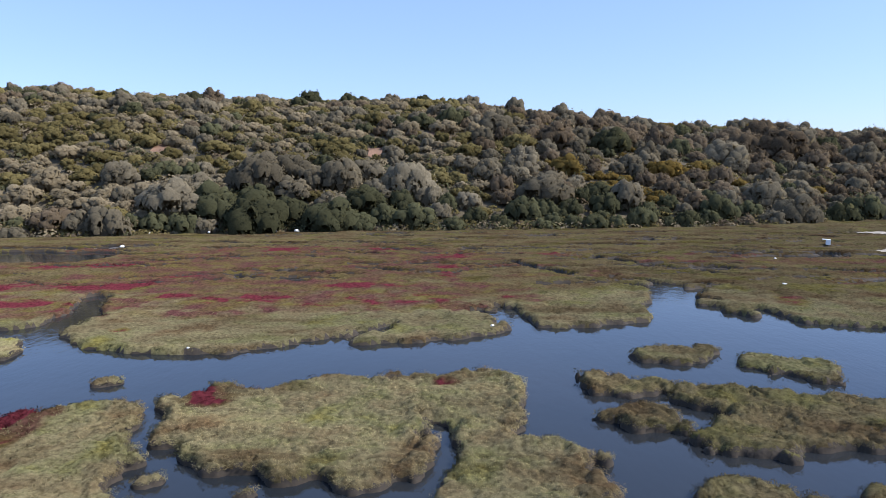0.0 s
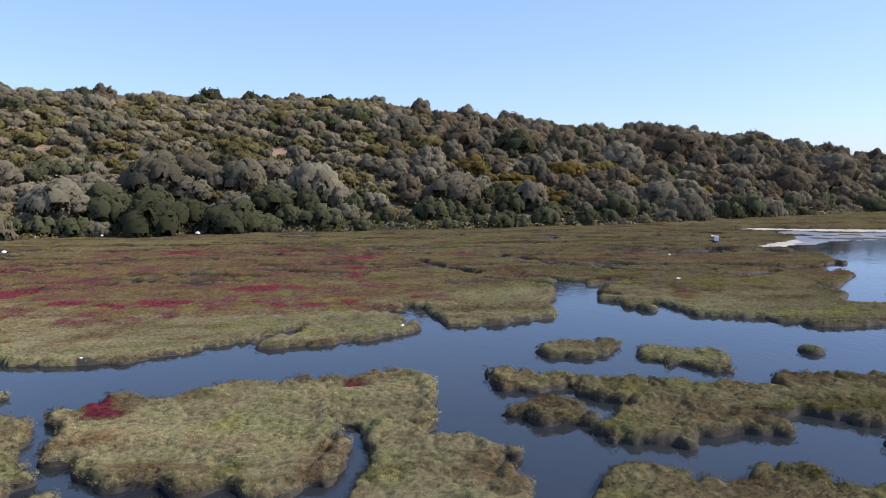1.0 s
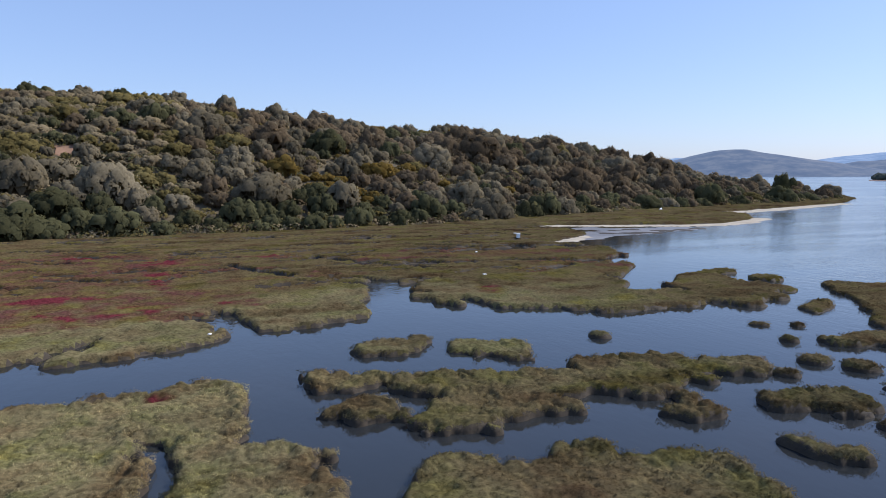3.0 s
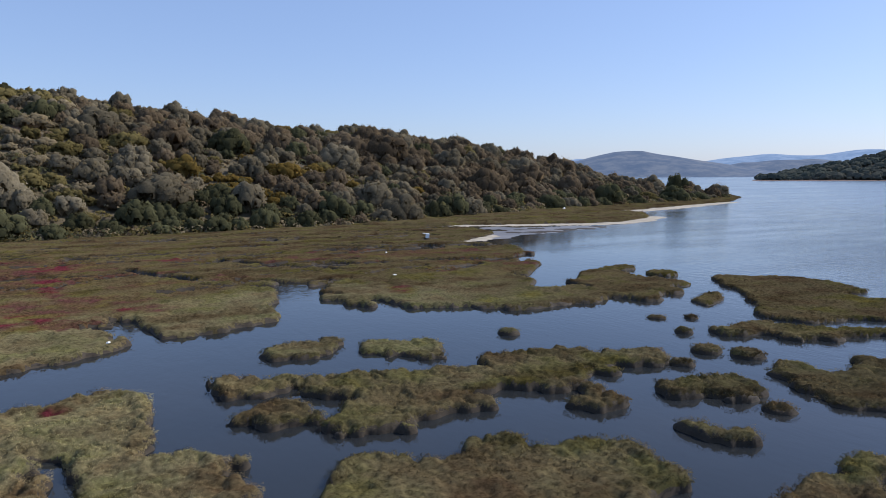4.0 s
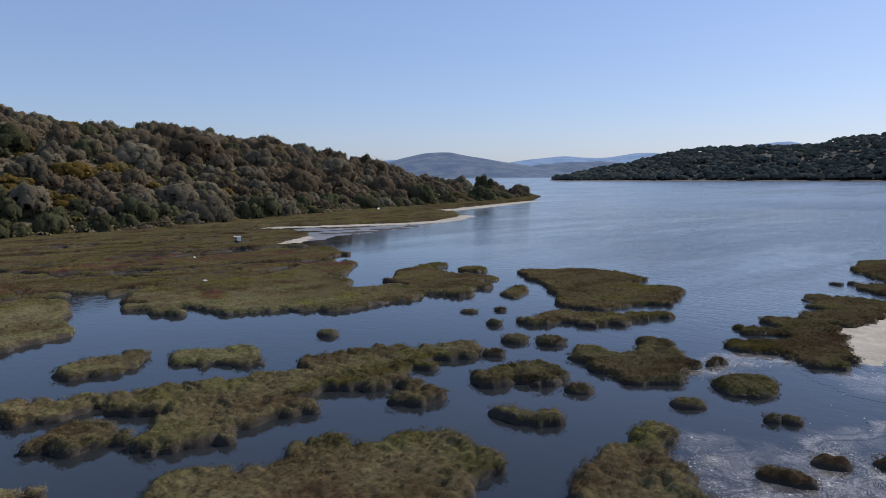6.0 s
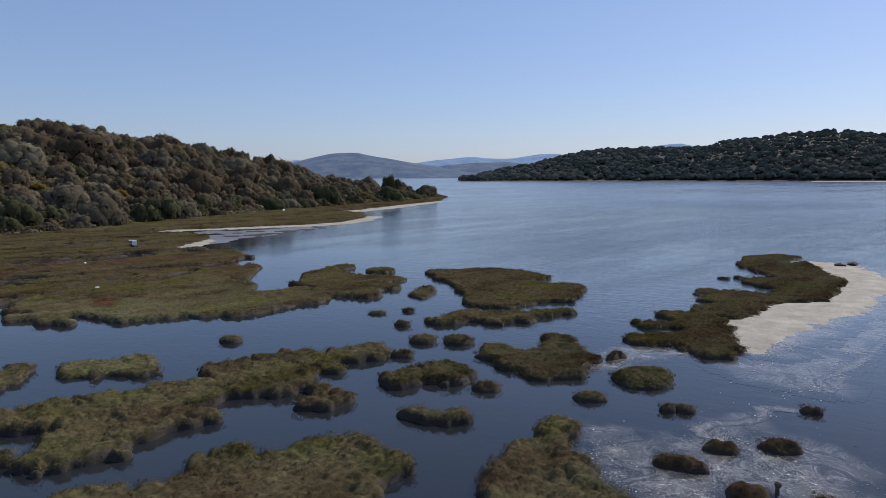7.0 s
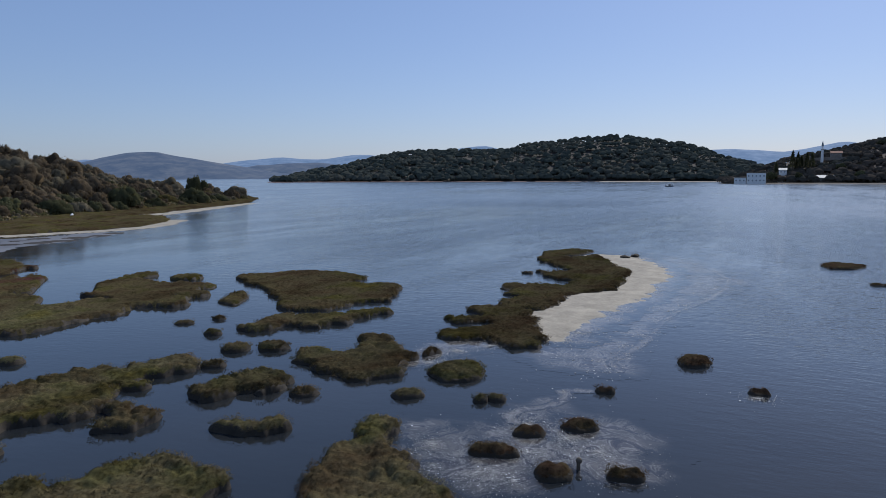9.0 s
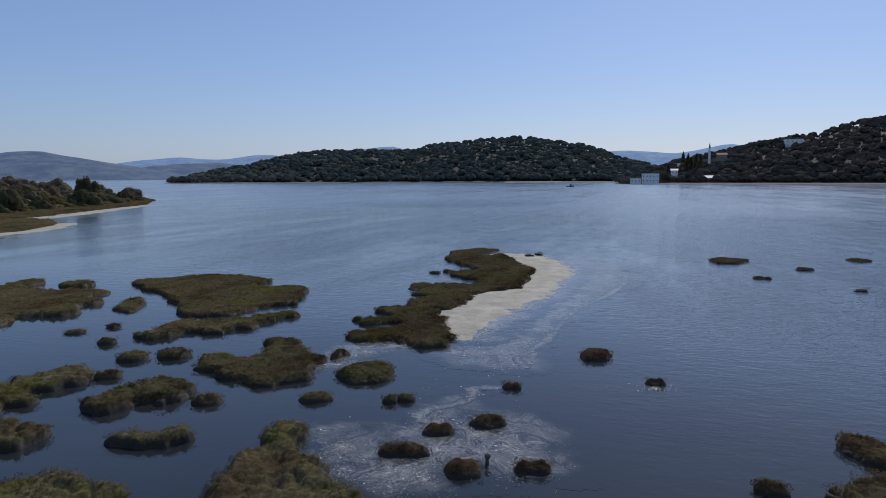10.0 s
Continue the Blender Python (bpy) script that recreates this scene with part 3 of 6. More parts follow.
MARSH_BANK = [(25.6, 30.9, 1.6), (27.6, 31.5, 1.6), (29.3, 30.8, 1.8), (30.4, 29.5, 1.5), (26.5, 29.8, 0.9), (18.2, 33.7, 1.6), (17.2, 33.4, 0.9), (5.0, 33.1, 1.6), (6.6, 33.7, 1.9), (8.4, 34.3, 1.8), (9.5, 34.7, 1.4), (10.1, 35.8, 1.1), (4.4, 34.6, 1.2), (10.8, 38, 1.2), (-3.4, 29.7, 1.1), (-1.6, 30, 1.2), (0.2, 30.4, 1.3), (1.6, 31.1, 1.2), (2.4, 31.9, 0.8), (15.7, 39.4, 1.3), (15.3, 37.1, 1), (15, 35.4, 0.9), (15.3, 34.3, 0.5)]
MARSH_MID = [(-8.5, 40.4, 10.5), (-6.7, 48.7, 15.4), (-5.78, 30.4, 1.26), (-3.95, 68.8, 32.3), (-0.29, 33.1, 2.9), (1.54, 72.5, 32.7), (2.45, 35.9, 0.61), (4.28, 35, 0.75), (6.12, 38.6, 3.7), (7.95, 39.5, 4), (9.8, 43.2, 3.89), (9.8, 72.5, 30.3), (14.3, 37.7, 0.78), (20.8, 38.6, 6), (21.7, 36.8, 5.9), (21.7, 37.7, 6.3), (22.6, 80.7, 22.2), (23.5, 33.1, 4.2), (23.5, 36.8, 4.9), (25.3, 38.6, 3.49)]
MARSH_EAST = [(25.3, 47.8, 8.6), (27.2, 30.4, 1.32), (28.1, 32.2, 1.66), (29.9, 28.5, 1.02), (29.9, 29.4, 1.14), (29.9, 44.1, 4.7), (30.8, 35, 1.23), (31.8, 31.3, 1.77), (31.8, 45.9, 3.25), (32.7, 29.4, 0.95), (32.7, 33.1, 3.25), (32.7, 36.8, 1.03), (32.7, 43.2, 2.18), (32.7, 55.1, 6.8), (32.7, 56.9, 7.8), (34.5, 36.8, 1.75), (35.4, 31.3, 1.26), (35.4, 37.7, 1.21), (35.4, 92.6, 8.3), (36.3, 68.8, 6)]
MARSH_SHORE = [(37.2, 38.6, 1.02), (37.2, 58.8, 3.19), (38.1, 35, 1.22), (38.1, 38.6, 1.03), (38.1, 50.5, 0.58), (38.1, 76.1, 11.2), (40.9, 56.9, 0.57), (40.9, 93.5, 6.8), (43.6, 96.3, 3.75), (47.3, 93.5, 2.95), (48.2, 96.3, 3.51), (50, 93.5, 1.28), (51.9, 94.5, 0.97), (51.9, 98.1, 1.37), (55.5, 98.1, 1.18), (56.5, 98.1, 1.13)]
# narrow tidal creeks and a pool: ends and half width
CREEKS = [(27.2, 34.6, 30, 37.2, -0.7), (30, 37.2, 35, 42.4, -1.6), (3.4, 36.2, 3.5, 33.6, -0.35), (3.5, 33.6, 3.8, 30.5, -0.6), (-4.3, 29.4, -2.4, 32.2, -0.22), (16.1, 35.6, 16.4, 32.6, -0.4), (13.9, 43.6, 12.9, 40, -1.0), (12.9, 40, 12.1, 36.5, -1.0), (12.1, 36.5, 11.9, 33, -1.6), (38.5, 46.4, 29.2, 49.1, 0.95), (29.2, 49.1, 23.8, 50.6, 0.7), (23.8, 50.6, 17.3, 51.7, 0.4), (41, 57.6, 29.1, 61.6, 0.95), (29.1, 61.6, 22.4, 61.9, 0.75), (5.4, 55.2, 8.6, 49.2, 0.6), (5.6, 44.3, 10, 44.6, 0.35), (10, 44.6, 13.7, 42.7, 0.35), (22.9, 63.6, 27.2, 60.7, 0.35), (-40.7, 59.7, -33.1, 59.9, 4.8), (-45.2, 66.4, -31.8, 67.5, 1.2), (12.7, 58.4, 20.3, 46.9, 0.35), (-12.2, 47.7, -9.1, 45.8, 0.3), (-10.4, 52.8, -13.9, 47.2, 0.35)]
runs = np.random.default_rng(15)
RUNNELS = []  # many short wet runnels, most of them across the slope
for k in range(120):
    cx, cy = runs.uniform(-34, 48), runs.uniform(44, 84)
    span, turn, half = runs.uniform(1.5, 4.5), runs.normal() * 0.22, runs.uniform(0.22, 0.5) * cy / 60
    RUNNELS.append((cx - span * math.cos(turn), cy - span * math.sin(turn), cx + span * math.cos(turn), cy + span * math.sin(turn), half))
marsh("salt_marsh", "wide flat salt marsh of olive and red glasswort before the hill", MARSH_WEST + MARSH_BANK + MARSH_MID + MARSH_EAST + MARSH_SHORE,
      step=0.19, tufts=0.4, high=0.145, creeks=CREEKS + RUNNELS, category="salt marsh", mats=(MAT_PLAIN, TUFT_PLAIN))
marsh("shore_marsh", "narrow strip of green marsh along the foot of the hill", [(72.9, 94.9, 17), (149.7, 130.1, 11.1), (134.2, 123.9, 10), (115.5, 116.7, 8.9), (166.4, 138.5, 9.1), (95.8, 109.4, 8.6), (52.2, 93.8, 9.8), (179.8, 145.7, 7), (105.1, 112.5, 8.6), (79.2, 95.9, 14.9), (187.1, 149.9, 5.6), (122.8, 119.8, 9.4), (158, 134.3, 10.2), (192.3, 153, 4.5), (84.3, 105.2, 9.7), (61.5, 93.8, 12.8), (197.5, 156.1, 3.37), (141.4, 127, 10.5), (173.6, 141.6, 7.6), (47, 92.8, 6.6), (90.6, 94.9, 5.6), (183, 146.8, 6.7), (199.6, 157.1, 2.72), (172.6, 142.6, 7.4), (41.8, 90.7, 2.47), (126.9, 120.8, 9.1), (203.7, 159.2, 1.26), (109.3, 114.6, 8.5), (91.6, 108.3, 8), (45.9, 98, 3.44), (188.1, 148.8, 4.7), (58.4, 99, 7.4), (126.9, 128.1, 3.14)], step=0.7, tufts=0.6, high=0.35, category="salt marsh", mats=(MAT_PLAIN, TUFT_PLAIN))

ISLANDS = {
    "broad green marsh island split by a narrow creek": [(-8.7, 21, 0.18), (-8.1, 20.8, 0.65), (-7.78, 20.7, 0.87), (-7.37, 17.9, 0.36), (-7.26, 22, 0.52), (-7.26, 22.4, 0.49), (-7.26, 22.7, 0.3), (-6.95, 22.5, 0.32), (-6.85, 22.3, 0.39), (-6.64, 18.6, 1.18), (-6.43, 20.5, 1.84), (-5.3, 16.5, 0.77), (-4.88, 17.5, 1.8), (-3.95, 19.3, 3.43), (-3.85, 22.3, 1.28), (-3.12, 20.5, 3.05), (-3.02, 17.8, 2.57), (-2.09, 15.7, 0.79), (-2.09, 17.1, 2), (-1.78, 16.5, 1.58), (-1.47, 17.4, 1.42), (-1.47, 23.7, 0.28), (-0.95, 23.1, 0.94)] + [(-0.85, 15.6, 0.44), (0.29, 21.4, 2.24), (0.39, 13.9, 0.38), (0.39, 14.4, 0.59), (0.6, 21, 2.01), (0.81, 21.9, 1.99), (0.91, 15.6, 1.09), (1.12, 14.7, 1.27), (1.12, 17.5, 0.93), (1.12, 19.8, 1.36), (1.22, 18.4, 0.97), (1.32, 22.9, 1.3), (1.32, 23.8, 0.54), (1.74, 14.5, 1.08), (1.74, 16.2, 1.69), (1.84, 15.4, 1.84), (1.94, 18.9, 0.34), (2.67, 16.6, 1.12), (2.77, 14.4, 0.97), (2.98, 17.7, 0.14), (3.81, 16.7, 0.43), (4.01, 16.5, 0.35), (4.12, 16.7, 0.26)],
    "grey green marsh island with a crimson patch": [(-10.9, 17.3, 2.71), (-9.8, 15.1, 2.24), (-10.1, 19.3, 1.67), (-7.7, 13.9, 1.04), (-13.1, 17.8, 1.26), (-8.5, 16.6, 0.88), (-6.78, 13.3, 0.43), (-14.1, 18, 0.53), (-11.9, 17.7, 2.16), (-8.4, 14.2, 1.33), (-10.3, 19.3, 1.67), (-10.2, 16, 2.48), (-7.56, 16.5, 0.22)],
    "long lobed marsh island of brown and yellow green plants": [(4.65, 23.8, 0.21), (5.05, 23.5, 0.55), (5.25, 23.1, 0.84), (5.35, 22.6, 0.86), (5.54, 22.5, 0.95), (5.74, 22.6, 0.99), (5.94, 22.1, 0.56), (6.73, 22.4, 0.8), (7.03, 22.9, 0.33), (7.13, 22.7, 0.41), (7.32, 17.2, 0.43), (7.42, 17.6, 0.78), (7.72, 21.7, 0.84), (8.1, 21.1, 0.95), (8.2, 21.3, 1.09), (8.4, 16.8, 0.39), (8.4, 17.8, 1.2), (8.4, 18.1, 1.16), (9.1, 20.7, 1.44), (9.6, 18.7, 1.84), (10.1, 19.4, 2.13), (10.2, 19.8, 2.04), (10.8, 17.6, 0.71)] + [(11.1, 17.6, 0.74), (11.4, 17.3, 0.5), (11.4, 19.7, 1.78), (12.3, 19.7, 1.42), (12.9, 19.9, 1.03), (14.1, 17.4, 0.26), (14.2, 19.2, 1.51), (14.4, 17.6, 0.58), (14.8, 18.9, 1.65), (15.2, 20.6, 1.38), (15.5, 19.9, 2.03), (17.3, 21, 0.81), (17.4, 18.1, 0.33), (17.4, 18.7, 0.77), (17.5, 18.1, 0.44), (17.6, 19.8, 1.54), (18.5, 19.5, 1.13), (18.9, 18.9, 0.85), (19, 19.2, 1.08), (19.7, 18.1, 0.42), (19.7, 18.8, 1.03), (19.7, 19.1, 0.91), (20.4, 19.1, 0.62), (21, 19.3, 0.22)],
    "rounded marsh islet beside a longer island": [(5.58, 19.5, 1.07), (6.07, 19, 0.72), (4.67, 19.5, 0.44), (6.09, 20.1, 0.5), (5.78, 19.2, 0.98), (4.25, 19.6, 0.17), (6.65, 18.7, 0.2), (6.38, 20.4, 0.17), (5.82, 19.9, 0.79), (4.93, 19.5, 0.64)],
    "low olive marsh island in open water": [(8.9, 26.6, 1.28), (10.3, 27.5, 0.52), (8.1, 26.4, 0.88), (9.9, 26.9, 0.67), (9.2, 26.6, 1.19), (7.62, 26.5, 0.51), (10.2, 27.2, 0.58), (8.8, 27.8, 0.24), (10.2, 28, 0.13), (8.1, 26.7, 0.67), (7.15, 26.6, 0.13)],
    "two joined green cushions of marsh plants": [(13.1, 24.2, 1.1), (11.9, 25.3, 1.06), (13.7, 25.1, 0.73), (13.1, 23.4, 0.78), (11.1, 25.2, 0.5), (11.4, 24.1, 0.19), (12.2, 25.9, 0.54), (11.3, 23.9, 0.17), (12, 25, 0.95), (13.5, 25.8, 0.21), (13.3, 22.8, 0.3), (14.1, 25.1, 0.36), (10.6, 25.1, 0.17), (13.6, 24.8, 0.84), (11.2, 23.7, 0.12), (12.7, 24.4, 0.98), (12.8, 23.2, 0.54), (13.6, 25.4, 0.51), (12.5, 26.3, 0.2), (10.4, 25.1, 0.09), (11.7, 25.2, 0.9), (11.2, 23.6, 0.07), (11.9, 25.6, 0.77), (11.4, 24, 0.16), (12.9, 23.8, 0.81), (14.5, 25.3, 0.08), (11.3, 24, 0.11), (10.7, 25.1, 0.2), (11.6, 24.1, 0.14)],
    "ragged brown green marsh islet": [(14.8, 15.9, 0.74), (15.2, 16.4, 0.54), (14.5, 15.8, 0.67), (14.2, 15.3, 0.26), (15.3, 16.8, 0.26), (13.9, 16, 0.12), (15.1, 16.2, 0.62), (15.2, 15.5, 0.19), (15.4, 17, 0.14), (14.1, 15.1, 0.09), (14.4, 15.6, 0.51), (14, 16, 0.21)],
    "oval olive marsh islet": [(19, 14.6, 1.22), (18.1, 15.2, 0.97), (20, 15, 0.64), (18.8, 13.9, 0.63), (18.7, 15, 1.15), (20.5, 15.3, 0.29), (17.2, 15, 0.31), (19.2, 14.6, 1.13), (20.7, 15.5, 0.13), (17.6, 15.9, 0.23), (20.2, 15.1, 0.5), (18.6, 13.3, 0.13), (17.7, 15.1, 0.66), (17.4, 15.9, 0.11)],
    "long narrow marsh islet": [(15.4, 12.3, 0.56), (15.6, 11.6, 0.5), (16.1, 11.6, 0.37), (15.5, 12.5, 0.48), (15.5, 11.8, 0.53), (16.4, 11.7, 0.16), (15.3, 12.7, 0.29), (15.9, 11.6, 0.43), (16.6, 11.7, 0.07), (15.4, 12.2, 0.56), (15.8, 12.7, 0.11)],
    "large brown green marsh island": [(4.57, 13.2, 0.25), (5.36, 13.4, 0.87), (6.45, 13.5, 1.58), (6.45, 13.8, 1.36), (7.3, 12.9, 1.61), (8.1, 12.5, 1.7), (9.6, 14.5, 0.58)] + [(9.7, 13.9, 1.04), (9.9, 11.9, 2.25), (10.1, 9.4, 0.2), (10.1, 10.4, 1.02), (11.4, 11.2, 1.17), (11.7, 12.3, 1.24), (11.9, 10.6, 0.52), (12.1, 12.8, 0.71)],
    "dark marsh island with pale scum at its edge": [(11.6, 7.33, 0.32), (12.2, 7.24, 0.77), (13, 4.99, 0.21), (13, 6.5, 1.14), (13, 7.1, 1.37), (13.1, 5.72, 0.72), (13.1, 5.31, 0.46), (13.3, 7.24, 1.33), (14, 7.6, 1.19)] + [(14.4, 7.74, 1.16), (14.8, 7.97, 1.03), (15.2, 8.1, 0.83), (15.8, 8.3, 0.52), (16.2, 8.5, 0.55), (16.6, 8.6, 0.57), (16.7, 8.9, 0.38), (17, 8.7, 0.49), (17, 8.8, 0.42), (17.4, 8.5, 0.12)],
    "dark olive marsh island with a pointed end": [(21.5, 11.9, 0.75), (22, 13.5, 0.85), (22.4, 11.4, 0.83), (22.4, 12.2, 1.57), (22.8, 13.9, 1.32), (22.9, 12.7, 1.92), (22.9, 14.6, 1.04), (23, 14.7, 0.99), (23.4, 15.2, 0.67), (23.5, 15.1, 0.63), (23.5, 15.5, 0.42), (23.9, 12.3, 1.36), (24.1, 11.3, 0.48), (24.4, 11, 0.31)] + [(24.4, 12.6, 1.1), (24.8, 10.8, 0.35), (24.9, 10.8, 0.37), (24.9, 13, 0.97), (25.1, 10.7, 0.33), (25.3, 10.8, 0.31), (25.3, 13.4, 0.84), (25.4, 13.3, 0.83), (25.6, 11, 0.21), (25.8, 11.1, 0.14), (25.9, 13.7, 0.79), (26.3, 14.2, 0.54), (26.3, 13.9, 0.67), (26.9, 13.8, 0.24)],
    "wide flat dark marsh island": [(32.5, 21.2, 1.7), (32.6, 20.8, 1.63), (33.1, 21.2, 2.06), (35.6, 19, 1.34), (36.5, 21.8, 3.81), (36.9, 22.8, 3.49), (37.9, 25.1, 2.79)] + [(38.8, 20.6, 1.87), (39.7, 20, 0.93), (40.3, 30.8, 1.27), (40.4, 30, 1.82), (40.7, 27, 3.95), (42.1, 24.3, 1.31), (43.8, 28.3, 0.81)],
    "thin curved dark marsh island": [(28.7, 18.5, 1.39), (30.5, 17.5, 0.99), (28.3, 19.5, 1.25), (26.6, 20.2, 0.78), (31.7, 16.8, 0.6), (29.6, 17.8, 1.28), (32.4, 16.5, 0.34), (27.6, 20, 0.88), (31, 17.2, 0.86), (26.2, 20.8, 0.39), (26.1, 19.9, 0.41), (32, 16.6, 0.49), (28.5, 19.6, 1.1), (29.2, 17.1, 0.56), (27, 20.1, 0.79), (31.4, 16.9, 0.69), (26, 21.1, 0.14), (32.3, 16.4, 0.35)],
    "crescent marsh island edged by pale sand": [(28.3, 7.53, 0.72), (28.4, 8.2, 1.22), (28.6, 11, 0.78), (28.9, 8.3, 1.34), (29.2, 10.5, 1.4), (29.9, 10.5, 1.43), (30.1, 9.5, 2.03), (32, 10.3, 2.22), (32, 12.6, 0.44), (32.7, 12.5, 0.24), (34, 10.7, 1.9), (34.5, 11.8, 1.08), (36, 9.5, 1.04), (36.6, 10, 1.55), (37.5, 10, 1.62), (38.3, 10.2, 1.69), (39.6, 10.3, 1.75), (39.9, 10.5, 1.74), (41.4, 10.7, 2.05), (42.2, 10.3, 2.33), (42.6, 11.1, 1.92), (42.7, 9.3, 1.91), (43.2, 12.6, 0.64)] + [(43.4, 8.3, 1.61), (43.9, 7.36, 1.04), (45.4, 7.85, 1.65), (46.8, 8.3, 2.04), (48, 7.69, 1.43), (48.8, 9, 2.63), (49.3, 10.8, 1.84), (49.5, 9, 2.63), (49.8, 12.1, 0.84), (50.1, 12.5, 0.57), (50.8, 8.3, 1.78), (52.1, 8.5, 1.92), (52.9, 9, 2.19), (53.9, 9.7, 2.41), (55.2, 10.5, 2.54), (56.2, 11, 2.71), (57.7, 11.8, 2.87), (59.5, 12.5, 2.74), (61.1, 12.9, 2.64), (62.3, 13.1, 2.48), (63.1, 13.4, 2.37), (64.8, 13.1, 1.74), (65.4, 12.6, 1.1), (65.9, 13.4, 0.76)],
    "marsh bank with a steep muddy edge": [(-18.9, 27.4, 1.78), (-20.5, 28.5, 1.09), (-18.6, 27, 1.7), (-21.5, 29, 0.58), (-19.3, 27.9, 1.72), (-18.9, 25.5, 0.56), (-22, 29.3, 0.27), (-17.5, 26.5, 0.58), (-18.3, 28.2, 0.93), (-21.1, 28.8, 0.77), (-18.9, 25.2, 0.32), (-18.8, 26.1, 0.99)],
    "brown marsh clump partly out of the water": [(16.3, -5.64, 0.9), (17.1, -6.2, 0.6), (16.8, -5.86, 0.83), (17.5, -6.7, 0.23), (15.9, -4.98, 0.32), (15.6, -6.02, 0.27), (17.6, -6.9, 0.09), (16.2, -5.4, 0.73), (17.3, -6.48, 0.4), (15.7, -4.74, 0.09)],
}
INLETS = [(44.7, 12.8, 45.9, 10.2, 0.8), (51.4, 14.6, 52.9, 12.9, 0.8), (39.0, 12.7, 38.7, 11.9, 0.8), (33.3, 13.7, 33.1, 12.6, 0.8), (29.8, 12.5, 30.8, 11.1, 0.8), (65.7, 11.0, 60.8, 12.1, 0.8)]  # water between the fingers of the crescent island
for label, discs in ISLANDS.items():
    c = np.array(discs)
    east = c[:, 0].mean() > 0.25 * c[:, 1].mean()
    far = float(np.hypot(c[:, 0], c[:, 1]).min())
    if label.startswith("crescent"):
        far = 36.0
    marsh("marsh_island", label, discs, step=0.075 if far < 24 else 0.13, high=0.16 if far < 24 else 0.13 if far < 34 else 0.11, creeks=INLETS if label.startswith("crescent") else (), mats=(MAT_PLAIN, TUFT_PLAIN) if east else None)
HUMMOCKS = [[(-6.83, 15.4, 0.21), (-6.6, 15.5, 0.18)], [(-4.48, 14.7, 0.1), (-4.38, 14.8, 0.08), (-4.29, 14.8, 0.1)], [(-11.6, 23.1, 0.25), (-11.4, 23.2, 0.21), (-11.2, 23.3, 0.25)], [(17.9, 25.1, 0.43)], [(20.4, 17.7, 0.3), (20.6, 17.4, 0.25)], [(18.9, 12.5, 0.42)], [(23.1, 8.8, 0.94), (23.8, 8.8, 0.61), (22.8, 8.6, 0.78), (23.4, 8.8, 0.8), (22.1, 8.7, 0.28), (22.9, 8.6, 0.85), (22.7, 9.5, 0.21)], [(19.9, 9.4, 0.31), (20.1, 9.1, 0.27)], [(20.4, 6.92, 0.21)], [(20.6, 6.58, 0.13), (20.6, 6.45, 0.11), (20.7, 6.33, 0.13)],
            [(32.7, 26.4, 0.66), (31.9, 26.1, 0.61), (33.6, 27, 0.49), (31.4, 25.5, 0.3), (33.2, 26.7, 0.59), (34.1, 27.2, 0.32), (34.5, 27.3, 0.17), (32.2, 26.2, 0.66), (31.6, 25.7, 0.43), (31.1, 25.2, 0.11), (31.2, 25.4, 0.2), (33.8, 27.1, 0.46), (34.6, 27.3, 0.09), (31.9, 26.2, 0.48), (32.9, 26.5, 0.64), (34.4, 27.2, 0.21), (33.4, 26.9, 0.52), (34.7, 27.4, 0.06)], [(26.1, 24.4, 0.23), (26.2, 24.2, 0.2), (26.4, 24.1, 0.23)], [(27.7, 23.4, 0.25), (27.7, 23.3, 0.21)], [(24.8, 21.4, 0.32), (24.9, 21.3, 0.28)], [(22.9, 18.5, 0.56)], [(23.7, 17.2, 0.62)], [(49.5, 13.7, 0.28), (49.5, 13.4, 0.24)]]
